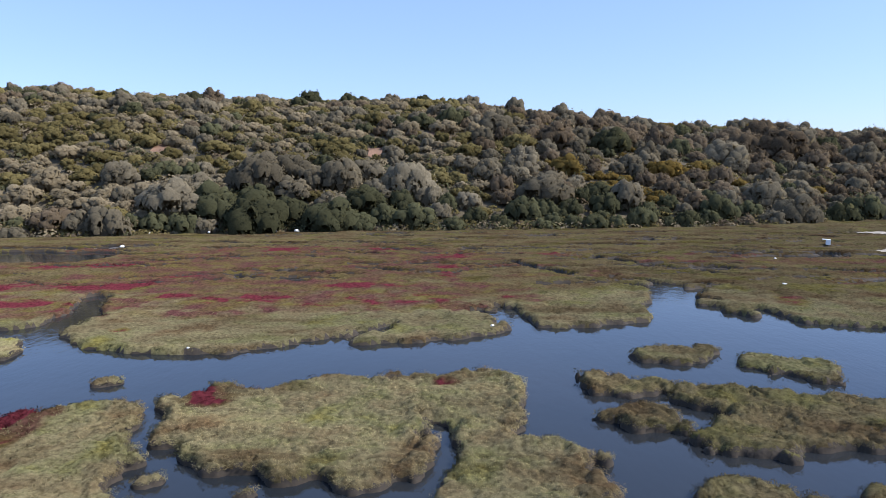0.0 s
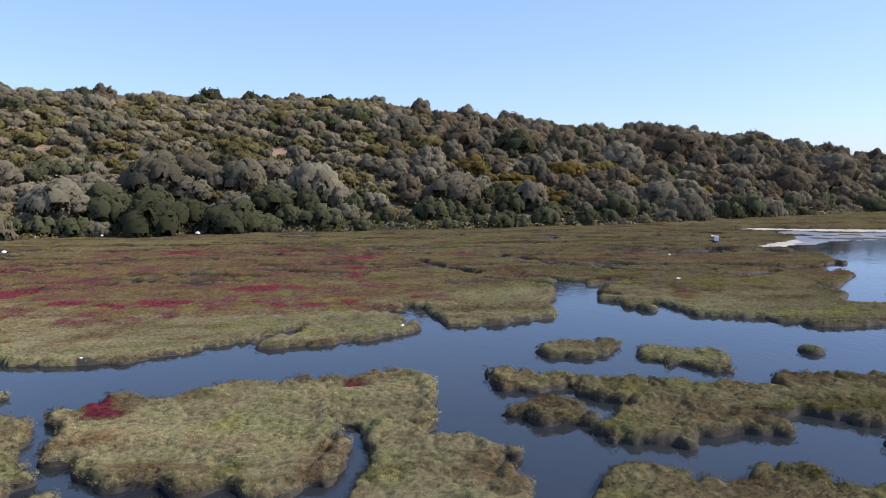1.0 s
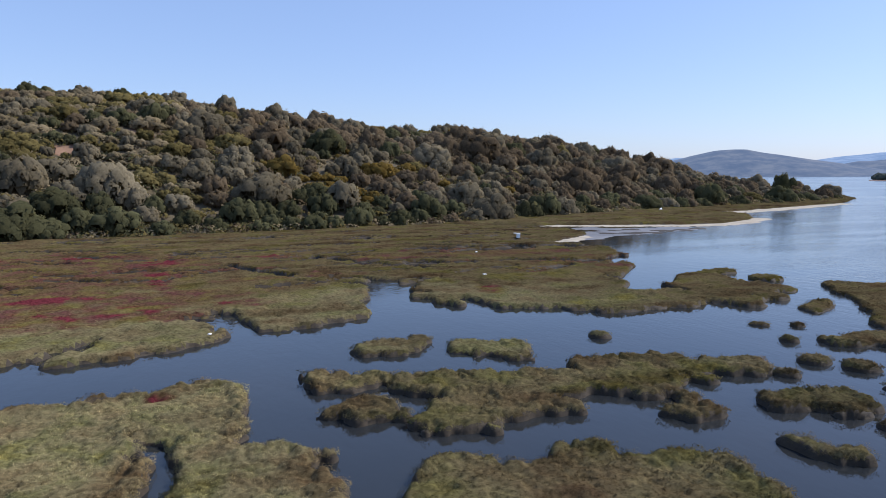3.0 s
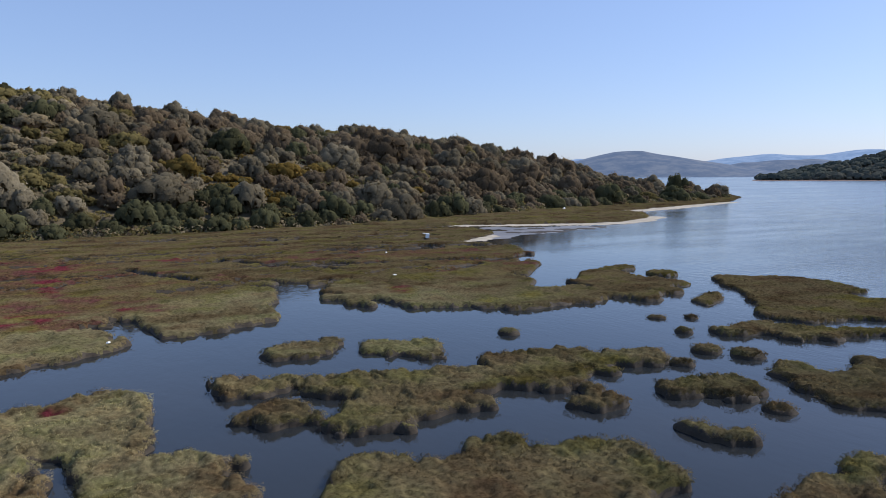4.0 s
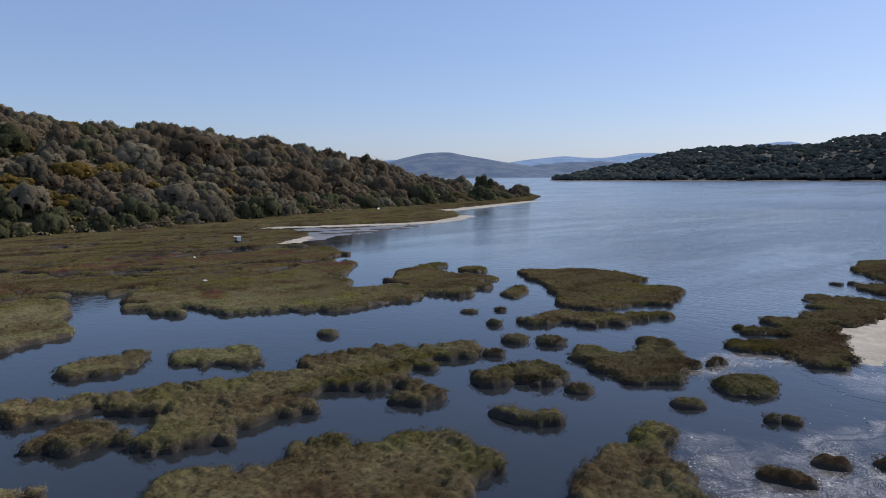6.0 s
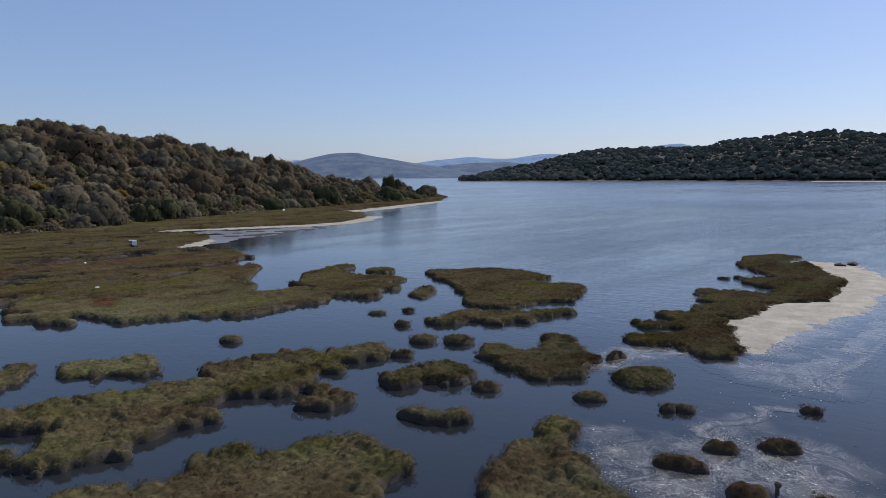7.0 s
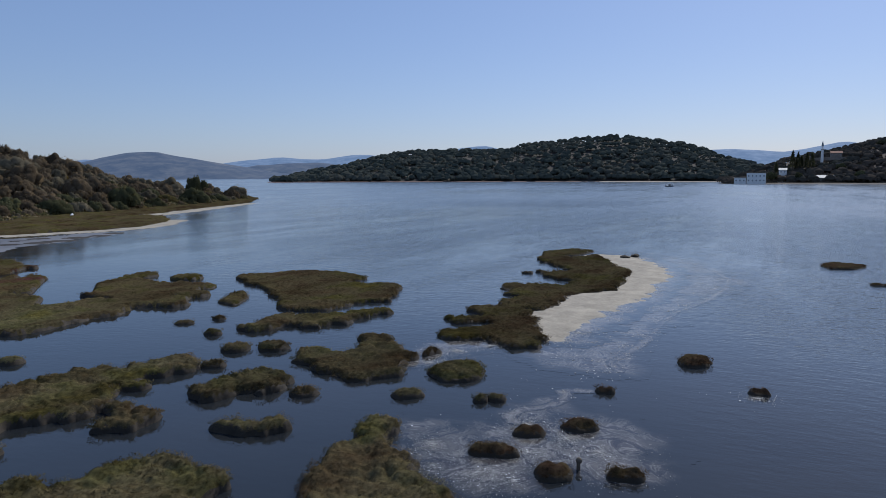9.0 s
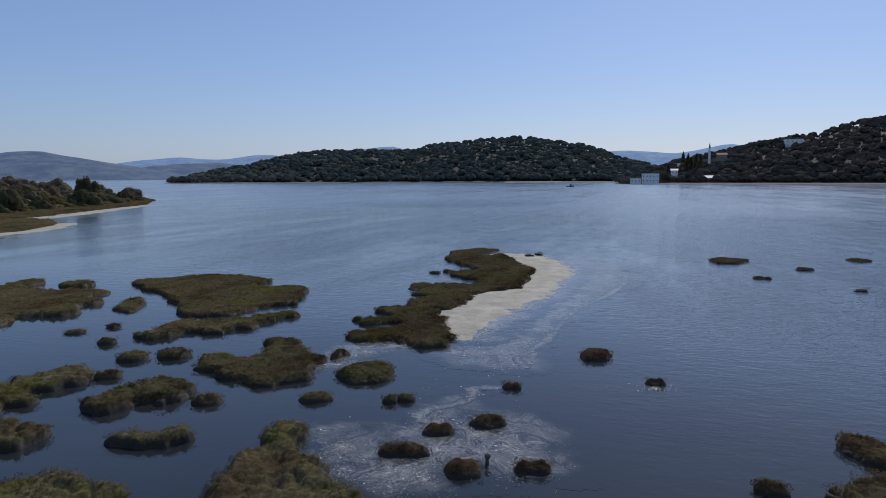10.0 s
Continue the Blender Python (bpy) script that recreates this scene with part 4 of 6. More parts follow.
HUMMOCKS_EAST = [[(16.4, 5.46, 0.3), (16.5, 5.17, 0.25), (16.6, 4.88, 0.3)], [(18.1, 4.82, 0.28), (18.2, 4.52, 0.23)], [(19.1, 3.61, 0.37), (19.2, 3.36, 0.31)], [(15.8, 3.46, 0.45)], [(16.2, 2.02, 0.2), (16.2, 1.82, 0.17), (16.3, 1.62, 0.2)], [(22.8, 3.53, 0.16), (22.8, 3.26, 0.14)], [(27.6, 0.91, 0.53), (27.9, 0.63, 0.36), (27.3, 1, 0.33), (27.8, 0.93, 0.47), (27.4, 0.81, 0.36), (27.1, 1.11, 0.12), (28.1, 1.19, 0.11), (28.2, 0.55, 0.11)], [(24.4, -1.12, 0.14), (24.4, -1.26, 0.12), (24.4, -1.4, 0.14)], [(19.2, -6.55, 0.64), (19.7, -6.23, 0.53), (18.9, -6.58, 0.5), (19.4, -7.03, 0.21), (18.4, -6.79, 0.12), (18.8, -6.41, 0.34), (19.6, -6.32, 0.55), (20.2, -6.06, 0.11), (19.9, -6.41, 0.29), (18.6, -6.71, 0.29)], [(16.4, -3.46, 0.25), (16.4, -3.65, 0.22)], [(62, -8.2, 1.38), (61.2, -8, 1.21), (62.4, -9, 0.79), (62.8, -7.9, 0.75), (60.4, -7.46, 0.45), (63.3, -7.66, 0.33), (62.1, -8.3, 1.32), (61.7, -7.55, 0.79), (62.5, -9.2, 0.62), (60, -7.22, 0.13)], [(52, -8.9, 0.32), (51.9, -9.5, 0.27)], [(57.6, -12.9, 0.52), (57.5, -13.2, 0.44)], [(64.6, -18.6, 0.67), (64.9, -18.5, 0.64), (64.1, -18.5, 0.32), (65.5, -18.6, 0.23), (64.5, -19.1, 0.25), (63.8, -18.4, 0.13), (65, -18.1, 0.28), (65.3, -18.6, 0.36), (65.7, -18.7, 0.08), (64.4, -19.4, 0.08), (64.3, -18.6, 0.45), (65.7, -18.7, 0.13), (64.5, -18.9, 0.47), (65.1, -17.9, 0.07)], [(47.6, -13.8, 0.17), (47.6, -14, 0.14), (47.6, -14.2, 0.17)]]
for discs in HUMMOCKS + HUMMOCKS_EAST:
    c = np.array(discs)
    far = float(np.hypot(c[:, 0], c[:, 1]).min())
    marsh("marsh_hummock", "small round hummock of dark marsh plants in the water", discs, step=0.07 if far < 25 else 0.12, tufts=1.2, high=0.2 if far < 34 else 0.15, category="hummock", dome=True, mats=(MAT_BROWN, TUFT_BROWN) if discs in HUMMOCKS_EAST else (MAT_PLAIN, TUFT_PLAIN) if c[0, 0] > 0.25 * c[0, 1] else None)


# ---------------- sand ----------------
def sand(name, label, discs, step, high, category="beach", material=SAND):
    ds = np.array(discs)
    x0, y0 = (ds[:, :2] - ds[:, 2:]).min(0) - 1
    x1, y1 = (ds[:, :2] + ds[:, 2:]).max(0) + 1
    X, Y = np.meshgrid(np.arange(x0, x1, step), np.arange(y0, y1, step))
    d = union(discs, X, Y, 2.5)
    d = d - 0.2 + 0.35 * vnoise(X / 1.9, Y / 1.9, 31) + 0.3 * vnoise(X / 0.6, Y / 0.6, 32) + 0.2 * vnoise(X / 0.22, Y / 0.22, 34)
    Z = np.clip(d * 0.05 + 0.012, -0.05, high) + 0.012 * vnoise(X / 0.6, Y / 0.6, 33)
    keep = d > -0.5
    quad = keep[:-1, :-1] & keep[1:, :-1] & keep[:-1, 1:] & keep[1:, 1:]
    idx = np.arange(X.size).reshape(X.shape)
    j, i = np.nonzero(quad)
    faces = np.stack([idx[j, i], idx[j, i + 1], idx[j + 1, i + 1], idx[j + 1, i]], -1)
    used, inv = np.unique(faces, return_inverse=True)
    verts = np.stack([X.reshape(-1)[used], Y.reshape(-1)[used], Z.reshape(-1)[used]], -1)
    return tagged(new(name, mesh_of(name, verts.tolist(), inv.reshape(-1, 4).tolist(), material, True)), label, category, kind="structure")


sand("sand_bar", "pale dry sand and scum round a marsh island", [(41.1, 6.77, 2.25), (35.5, 7.73, 1.95), (60.8, 8.5, 1.93), (57.9, 7.25, 1.87), (52.3, 5.49, 1.69), (48.3, 5.49, 1.53), (55.2, 6.13, 1.54), (38.2, 6.93, 1.74), (32.3, 7.25, 1.33), (44.3, 5.65, 1.35), (62.1, 9, 1.81), (50.2, 5.49, 1.61), (45.9, 5.49, 1.32), (30.5, 7.09, 0.86), (63.2, 10.8, 0.85), (34.4, 7.57, 1.77), (43, 6.13, 1.69), (56.6, 6.77, 1.76), (59, 7.73, 1.91), (53.6, 5.65, 1.5), (29.6, 6.93, 0.54), (36.6, 7.41, 1.82)], 0.13, 0.08)
sand("beach", "narrow pale beach along the shore marsh", [(48.2, 87.3, 1.68), (50.2, 86, 2.1), (52.3, 84.7, 2.52), (54.3, 83.5, 1.68), (56.3, 82.5, 2.1), (58.4, 81.6, 2.52), (60.4, 80.6, 1.89), (62.4, 79.7, 1.68), (64.7, 78.7, 2.1), (67, 77.7, 2.52), (69.3, 76.7, 1.68), (71.6, 76.8, 2.1), (73.8, 76.8, 2.52), (76.1, 76.8, 1.68), (78.2, 77.9, 2.1), (80.3, 79, 2.52), (82.4, 80, 1.89), (84.6, 81.1, 1.68), (86.8, 82.8, 2.1), (89.1, 84.4, 2.52)], 0.5, 0.12)
sand("beach", "narrow pale beach below the headland", [(91.2, 99.2, 2.08), (94.3, 99.6, 2.6), (97.5, 100.1, 2.08), (100.5, 100.8, 2.6), (103.5, 101.5, 3.12), (106.6, 102.2, 2.34), (109.6, 102.9, 2.08), (112.3, 104, 2.6), (115, 105, 3.12), (117.7, 106.1, 2.34), (120.4, 107.1, 2.86), (123.1, 108.2, 2.08), (125.8, 109.2, 2.6), (128.5, 110.3, 3.12), (131.2, 111.3, 2.08), (134.2, 112.5, 2.6), (137.1, 113.6, 3.12), (140.1, 114.7, 2.34), (143, 115.8, 2.86), (146, 116.9, 2.08), (148.9, 118.1, 2.6), (151.9, 119.2, 3.12)], 0.5, 0.12)
sand("beach", "short pale beach at the marsh edge", [(37.9, 63.7, 1.2), (39.5, 64.3, 1.5), (41, 64.9, 1.8), (42.6, 65.5, 1.2), (43.7, 66.4, 1.5), (44.7, 67.3, 1.8), (45.7, 68.2, 1.35)], 0.4, 0.1)
sand("seaweed_wrack", "dark seaweed washed onto the mud flat", [(50.5, 70.2, 1.7), (53, 69.4, 1.8), (56, 69.3, 1.8), (59.5, 71.2, 1.9), (62.5, 71.3, 1.6), (57, 74, 1.8), (66, 72.3, 1.5), (54, 73.5, 1.4)], 0.3, 0.06, "seaweed", MUD)
sand("mud_flat", "wet grey mud flat at the water line", [(53.3, 77.7, 2.56), (55.9, 73.8, 3.4), (47.2, 68.8, 2.8), (51, 70.5, 3.4), (60, 72.6, 3.2), (64, 73.4, 2.8), (55, 70.5, 3), (45, 66.4, 2.2)], 0.5, 0.03, "mud flat", WETMUD)


def shoal(label, discs, step, soft, most=0.5, up=0.004, rag=1.0, low=0.0):
    """Water so shallow that the pale silt shows through; it fades out into the deeper water."""
    ds = np.array(discs)
    x0, y0 = (ds[:, :2] - ds[:, 2:]).min(0) - 1
    x1, y1 = (ds[:, :2] + ds[:, 2:]).max(0) + 1
    X, Y = np.meshgrid(np.arange(x0, x1, step), np.arange(y0, y1, step))
    d = union(discs, X, Y, 2.5 if rag > 0.5 else 12.0) + rag * (0.4 * vnoise(X / 1.2, Y / 1.2, 36) + 0.3 * vnoise(X / 0.4, Y / 0.4, 37))
    f = np.clip(low + 0.5 * d / soft, 0, most)
    rim = -0.6 if low == 0 else -0.06
    quad = (d[:-1, :-1] > rim) & (d[1:, 1:] > rim) & (d[:-1, 1:] > rim) & (d[1:, :-1] > rim)
    idx = np.arange(X.size).reshape(X.shape)
    j, i = np.nonzero(quad)
    faces = np.stack([idx[j, i], idx[j, i + 1], idx[j + 1, i + 1], idx[j + 1, i]], -1)
    used, inv = np.unique(faces, return_inverse=True)
    verts = np.stack([X.reshape(-1)[used], Y.reshape(-1)[used], np.full(len(used), up)], -1)
    me = mesh_of("shallows", verts.tolist(), inv.reshape(-1, 4).tolist(), SHOAL)
    at = me.attributes.new("shoal", "FLOAT", "POINT")
    at.data.foreach_set("value", f.reshape(-1)[used].astype(np.float32))
    return tagged(new("shallows", me), label, "water", kind="structure")


shoal("shallow lilac brown water outside the sand bar", [(27.1, 6.2, 1.6), (30.4, 6.1, 1.8), (34.6, 5.6, 2.2), (36.7, 4.6, 2.2), (41.5, 3.7, 2.6), (46.4, 2.6, 3.0), (50.7, 1.5, 3.0), (56.1, 3.2, 3.0), (61.0, 4.8, 3.0), (29.4, 4.7, 1.6), (27.1, 4.3, 1.3), (25.8, 3.4, 1.0), (26.0, 4.7, 1.2), (32.6, 4.0, 1.6), (35.7, 3.4, 1.6), (39.1, 2.9, 1.6)], 0.25, 1.0)
shoal("wet sand just under water at the edge of the sand bar", [(x, y - 0.5, rad + 0.5) for x, y, rad in [(41.1, 6.77, 2.25), (35.5, 7.73, 1.95), (60.8, 8.5, 1.93), (57.9, 7.25, 1.87), (52.3, 5.49, 1.69), (48.3, 5.49, 1.53), (55.2, 6.13, 1.54), (38.2, 6.93, 1.74), (32.3, 7.25, 1.33), (44.3, 5.65, 1.35), (62.1, 9, 1.81), (50.2, 5.49, 1.61), (45.9, 5.49, 1.32), (30.5, 7.09, 0.86), (63.2, 10.8, 0.85), (34.4, 7.57, 1.77), (43, 6.13, 1.69), (56.6, 6.77, 1.76), (59, 7.73, 1.91), (53.6, 5.65, 1.5), (29.6, 6.93, 0.54), (36.6, 7.41, 1.82)]], 0.2, 0.7, 1.0, 0.008)
shoal("shallow water with pale algae between the hummocks", [(17.3, 7.8, 0.8), (16.4, 6.9, 0.9), (15.3, 5.8, 0.9), (14.9, 5.1, 0.9), (15.7, 4.8, 0.9), (15.4, 4.1, 0.9), (17.3, 4.1, 0.9), (18.7, 3.9, 0.8), (17.8, 3.1, 1.0), (16.5, 2.4, 0.9), (16.4, 1.9, 0.8), (18.2, 2.3, 0.9), (19.5, 5.4, 0.6), (21.0, 4.7, 0.6), (19.5, 2.8, 0.7), (18.7, 1.9, 0.6), (17.9, 5.5, 0.8), (16.7, 6.1, 0.8), (17.4, 4.7, 0.8)], 0.12, 0.9)
shoal("shallow water over pale silt between two islands", [(23.8, 11.1, 0.8), (25.5, 10.7, 0.9), (26.7, 10.4, 0.9), (27.4, 9.6, 0.8)], 0.15, 0.6)


# ---------------- hill scrub ----------------
def crown_tris(r, lobes, cards, size, flat=0.9):
    """Many small leaf clumps over a lumpy dome, feathered by loose leaves."""
    centres = []
    for k in range(lobes):
        up = math.asin(min(0.99, 0.02 + 0.98 * (k + 0.5) / lobes))
        ang = k * 2.39996 + 0.8 * r.random()
        out = 0.66 + 0.26 * (r.random() - 0.5)
        centres.append((math.cos(ang) * out * math.cos(up), math.sin(ang) * out * math.cos(up), (0.14 + out * math.sin(up) * 0.9) * flat, 0.19 + 0.15 * r.random()))
    mid = Vector((0, 0, 0.2))
    bm = bmesh.new()
    for cx, cy, cz, rr in centres:
        mid_l = Vector((cx, cy, cz))
        got = bmesh.ops.create_icosphere(bm, subdivisions=2 if rr > 0.27 else 1, radius=rr * 0.94, matrix=Matrix.Translation(mid_l))
        for v in got["verts"]:
            v.co += (v.co - mid_l) * (0.3 * noise.noise(v.co * 5 + Vector((cx * 9, 0, 0))) + 0.2 * noise.noise(v.co * 13))
    # a rounded body behind the clumps closes the gaps between them
    got = bmesh.ops.create_icosphere(bm, subdivisions=2, radius=0.62, matrix=Matrix.LocRotScale((0, 0, 0.12), None, (1, 1, flat)))
    bm.normal_update()
    hidden = []
    for f in bm.faces:
        mc = f.calc_center_median()
        if f.normal.z < -0.3 or mc.z < -0.05 or any((mc - Vector((cx, cy, cz))).length < rr * 0.7 for cx, cy, cz, rr in centres):
            hidden.append(f)  # inside the crown
    bmesh.ops.delete(bm, geom=hidden, context="FACES")
    bm.verts.index_update()
    verts = np.array([tuple(v.co) for v in bm.verts])
    faces = np.array([[v.index for v in f.verts] for f in bm.faces])
    soft = []
    for v in bm.verts:
        lc = Vector(min(centres, key=lambda c: (v.co - Vector(c[:3])).length / c[3])[:3])
        soft.append(tuple((0.5 * (v.co - lc).normalized() + 0.5 * (v.co - mid).normalized()).normalized()))
    bm.free()
    tris = []
    per = cards // lobes
    mid = np.array(mid)
    for cx, cy, cz, rr in centres:
        u = r.normal(size=(per, 3))
        u[:, 2] = np.abs(u[:, 2]) - 0.55
        u /= np.linalg.norm(u, axis=1)[:, None]
        p = np.array((cx, cy, cz)) + u * (rr * (0.95 + 0.4 * r.random(per) ** 1.6))[:, None]
        nrm = u + 0.3 * r.normal(size=(per, 3))
        nrm /= np.linalg.norm(nrm, axis=1)[:, None]
        a = np.cross(nrm, r.normal(size=(per, 3)))
        a /= np.linalg.norm(a, axis=1)[:, None]
        b = np.cross(nrm, a)
        s = size * (0.5 + 0.9 * r.random(per))[:, None]
        o = (p - mid) / np.linalg.norm(p - mid, axis=1)[:, None]
        w = 0.5 * u + 0.5 * o
        w /= np.linalg.norm(w, axis=1)[:, None]
        soft.extend(np.stack([w, w, w], 1).reshape(-1, 3).tolist())
        tris.extend(np.stack([p + a * s, p - a * s * 0.6 + b * s * 0.8, p - a * s * 0.6 - b * s * 0.8], 1).tolist())
    tris = np.array(tris).reshape(-1, 3)
    faces = np.concatenate([faces, len(verts) + np.arange(len(tris)).reshape(-1, 3)])
    return np.concatenate([verts, tris]), faces, np.array(soft)


def crown_mesh(name, verts, faces, leaf, soft):
    me = mesh_of(name, verts.tolist(), faces.tolist(), leaf, True)
    at = me.attributes.new("soft", "FLOAT_VECTOR", "POINT")
    at.data.foreach_set("vector", soft.reshape(-1).astype(np.float32))
    return me


def shrub(name, label, category, group, leaf, seed, lobes, cards, size, trunk_h=0.3, crown_z=0.0):
    """A shrub or small tree of unit radius: short forked trunk and a crown of leaf clumps."""
    r = np.random.default_rng(seed)
    thing = new(name)
    tagged(thing, label, category, group)
    bm = bmesh.new()
    cone(bm, 0, 0, -0.15, trunk_h, 0.075, 0.05, 6)
    for k in range(3):
        ang = k * 2.1 + r.random()
        tip = Vector((math.cos(ang) * 0.4, math.sin(ang) * 0.4, trunk_h + 0.35))
        base = Vector((0, 0, trunk_h * 0.7))
        m = (tip - base).to_track_quat("Z", "Y").to_matrix().to_4x4()
        bmesh.ops.create_cone(bm, cap_ends=False, segments=5, radius1=0.04, radius2=0.015, depth=(tip - base).length, matrix=Matrix.Translation((tip + base) / 2) @ m)
    part("trunk", bm, BARK, thing)
    verts, faces, soft = crown_tris(r, lobes, cards, size)
    c = new("crown", crown_mesh("crown", verts, faces, leaf, soft))
    c.location.z = crown_z
    c.parent = thing
    return thing


KINDS = {
    "olive": ("wild_olive", "rounded grey green wild olive bush on the hillside", "olive bush", "scrub on the hill", OLIVE, 20, 560, 0.066),
    "green": ("lentisk_bush", "dense dark green evergreen bush on the hillside", "bush", "scrub on the hill", LENTISK, 20, 560, 0.066),
    "brown": ("dry_bush", "brownish grey half dry bush on the hillside", "bush", "scrub on the hill", DRYLEAF, 18, 560, 0.066),
    "yellow": ("scrub_bush", "low yellow green scrub bush on the hillside", "bush", "scrub on the hill", SPURGE, 16, 460, 0.075),
    "gold": ("ochre_bush", "low ochre yellow scrub bush on the hillside", "bush", "scrub on the hill", GOLDLEAF, 16, 460, 0.075),
    "pale": ("pale_bush", "small pale beige grey bush on the hillside", "bush", "scrub on the hill", PALELEAF, 16, 460, 0.075),
}
protos = {k: [shrub(v[0], v[1], v[2], v[3], v[4], 100 + 7 * i + 31 * j, v[5], v[6], v[7]) for i in range(5)] for j, (k, v) in enumerate(KINDS.items())}
for k in ("olive", "green", "brown"):  # the largest bushes have more and finer clumps
    v = KINDS[k]
    protos["large " + k] = [shrub(v[0], "large " + v[1], v[2], v[3], v[4], 400 + 9 * i, 36, 1700, 0.04) for i in range(3)]
fresh = {k: list(v) for k, v in protos.items()}
SOIL = [(-9.4, 109.5, 2.0), (-0.8, 117.5, 1.9), (2.5, 111, 1.0), (-40.0, 102.4, 1.5)]
# stands of one kind on the slope: x, metres up from the foot, half width, half depth, kind, size
STANDS = [
    (-23.2, 2.0, 7.0, 3.6, "green", 1.45), (-9.6, 1.8, 6.7, 3.2, "green", 1.2), (12.2, 1.8, 8.3, 3.2, "green", 1.15), (27.5, 1.5, 5.5, 2.6, "green", 0.95),
    (-33.7, 6.0, 3.6, 4.2, "olive", 1.7), (-21.7, 11.0, 6.2, 4.6, "olive", 1.6), (-11.3, 12.5, 3.9, 4.5, "olive", 1.5), (-5.0, 8.0, 3.6, 3.6, "olive", 1.5),
    (4.7, 14.5, 4.2, 4.5, "olive", 1.5), (11.4, 13.0, 3.8, 4.6, "olive", 1.4), (22.8, 32.0, 6.5, 5.0, "olive", 1.2), (14.0, 7.0, 5.0, 2.5, "olive", 1.2),
    (-32.3, 20.0, 5.2, 4.2, "yellow", 1.0), (-17.6, 21.5, 4.5, 4.2, "yellow", 1.0), (-58.9, 25.0, 6.0, 7.0, "yellow", 0.85), (-46.5, 15.0, 7.0, 3.5, "yellow", 0.85),
    (-50.0, 7.0, 6.0, 4.5, "pale", 1.0), (24.5, 13.4, 3.8, 4.2, "gold", 1.0), (36.2, 18.0, 2.8, 4.0, "gold", 1.0), (45.6, 20.6, 2.6, 4.0, "gold", 1.0),
    (28.2, 9.4, 3.5, 3.0, "gold", 0.9), (31.0, 11.0, 2.6, 3.0, "brown", 1.4), (40.0, 16.5, 4.3, 4.0, "brown", 1.3), (55.0, 31.0, 6.0, 6.0, "brown", 1.3), (62.0, 25.5, 8.0, 6.0, "brown", 1.3),
]


def plant(kind, x, y, radius, tall, turn):
    z = float(hill(np.array([x]), np.array([y]))[0])
    m = Matrix.LocRotScale((x, y, z - 0.1), Euler((0, 0, turn)), (radius, radius, tall))
    if fresh[kind]:
        ob = fresh[kind].pop()
        ob.matrix_basis = m
        return ob
    src = random.choice(protos[kind])
    if tally[kind] >= 230:
        far_crowns[kind].append(transformed(src, m))
        return None
    tally[kind] += 1
    return copy_thing(src, m @ Matrix.Diagonal((*(1 / v for v in src.scale), 1)))


tally = {k: 5 for k in protos}
far_crowns = {k: [] for k in protos}


def transformed(src, m):
    crown = next(o for o in src.children if o.name.startswith("crown"))
    co = np.empty(len(crown.data.vertices) * 3)
    crown.data.vertices.foreach_get("co", co)
    mm = np.array(m @ Matrix.Translation(crown.location))
    so = np.empty(len(crown.data.vertices) * 3)
    crown.data.attributes["soft"].data.foreach_get("vector", so)
    so = so.reshape(-1, 3) @ np.linalg.inv(mm[:3, :3])
    co = co.reshape(-1, 3)
    tri = np.empty(len(crown.data.polygons) * 3, np.int32)
    crown.data.polygons.foreach_get("vertices", tri)
    return co @ mm[:3, :3].T + mm[:3, 3], so / np.linalg.norm(so, axis=1)[:, None], tri.reshape(-1, 3)


random.seed(11)
taken = {}


def free(px, py, rad):
    """True where no bush stands closer than suits its size; notes the new one."""
    ci, cj = int(px // 4), int(py // 4)
    for di in (-1, 0, 1):
        for dj in (-1, 0, 1):
            for qx, qy, qr in taken.get((ci + di, cj + dj), ()):
                if math.hypot(px - qx, py - qy) < (0.6 if px > 0 else 0.55) * (rad + qr):
                    return False
    taken.setdefault((ci, cj), []).append((px, py, rad))
    return True


spots = []
for _ in range(36000):
    az = radians(random.uniform(-39, 54))
    dist = random.uniform(80, 260)
    px, py = dist * math.sin(az), dist * math.cos(az)
    depth = py - float(np.interp(px, FOOT_X, FOOT_Y))
    h = float(np.interp(px, RIDGE_X, RIDGE_H))
    if depth < -0.6 or depth > min(61, 26 + 3.6 * max(h, 0)) or px > 183 - depth * 0.5:
        continue
    if any(math.hypot(px - a, (py - b) * 0.8) < c for a, b, c in SOIL):
        continue
    spots.append((depth, px, py))
spots.sort(key=lambda s: s[0] + random.uniform(-6, 6))
WEST = (("yellow", 0.34), ("pale", 0.66), ("olive", 0.82), ("green", 0.93), ("brown", 1.0))
EAST = (("brown", 0.50), ("olive", 0.76), ("green", 0.86), ("yellow", 0.91), ("gold", 0.97), ("pale", 1.0))
# taller trees that break the skyline
for px, py, rad, tall in ((14.2, 141, 2.6, 4.0), (23.0, 141, 2.8, 3.8), (27.0, 142, 2.7, 3.4), (35.5, 143, 2.6, 3.4), (39.0, 143, 2.9, 3.9), (42.0, 144, 2.4, 3.2), (-26, 140, 3.0, 3.4)):
    free(px, py, rad)
    plant("olive" if px > 0 else "green", px, py, rad, tall, px)
share = vnoise(np.array([s[1] for s in spots]) / 9, np.array([s[2] for s in spots]) / 9, 41)
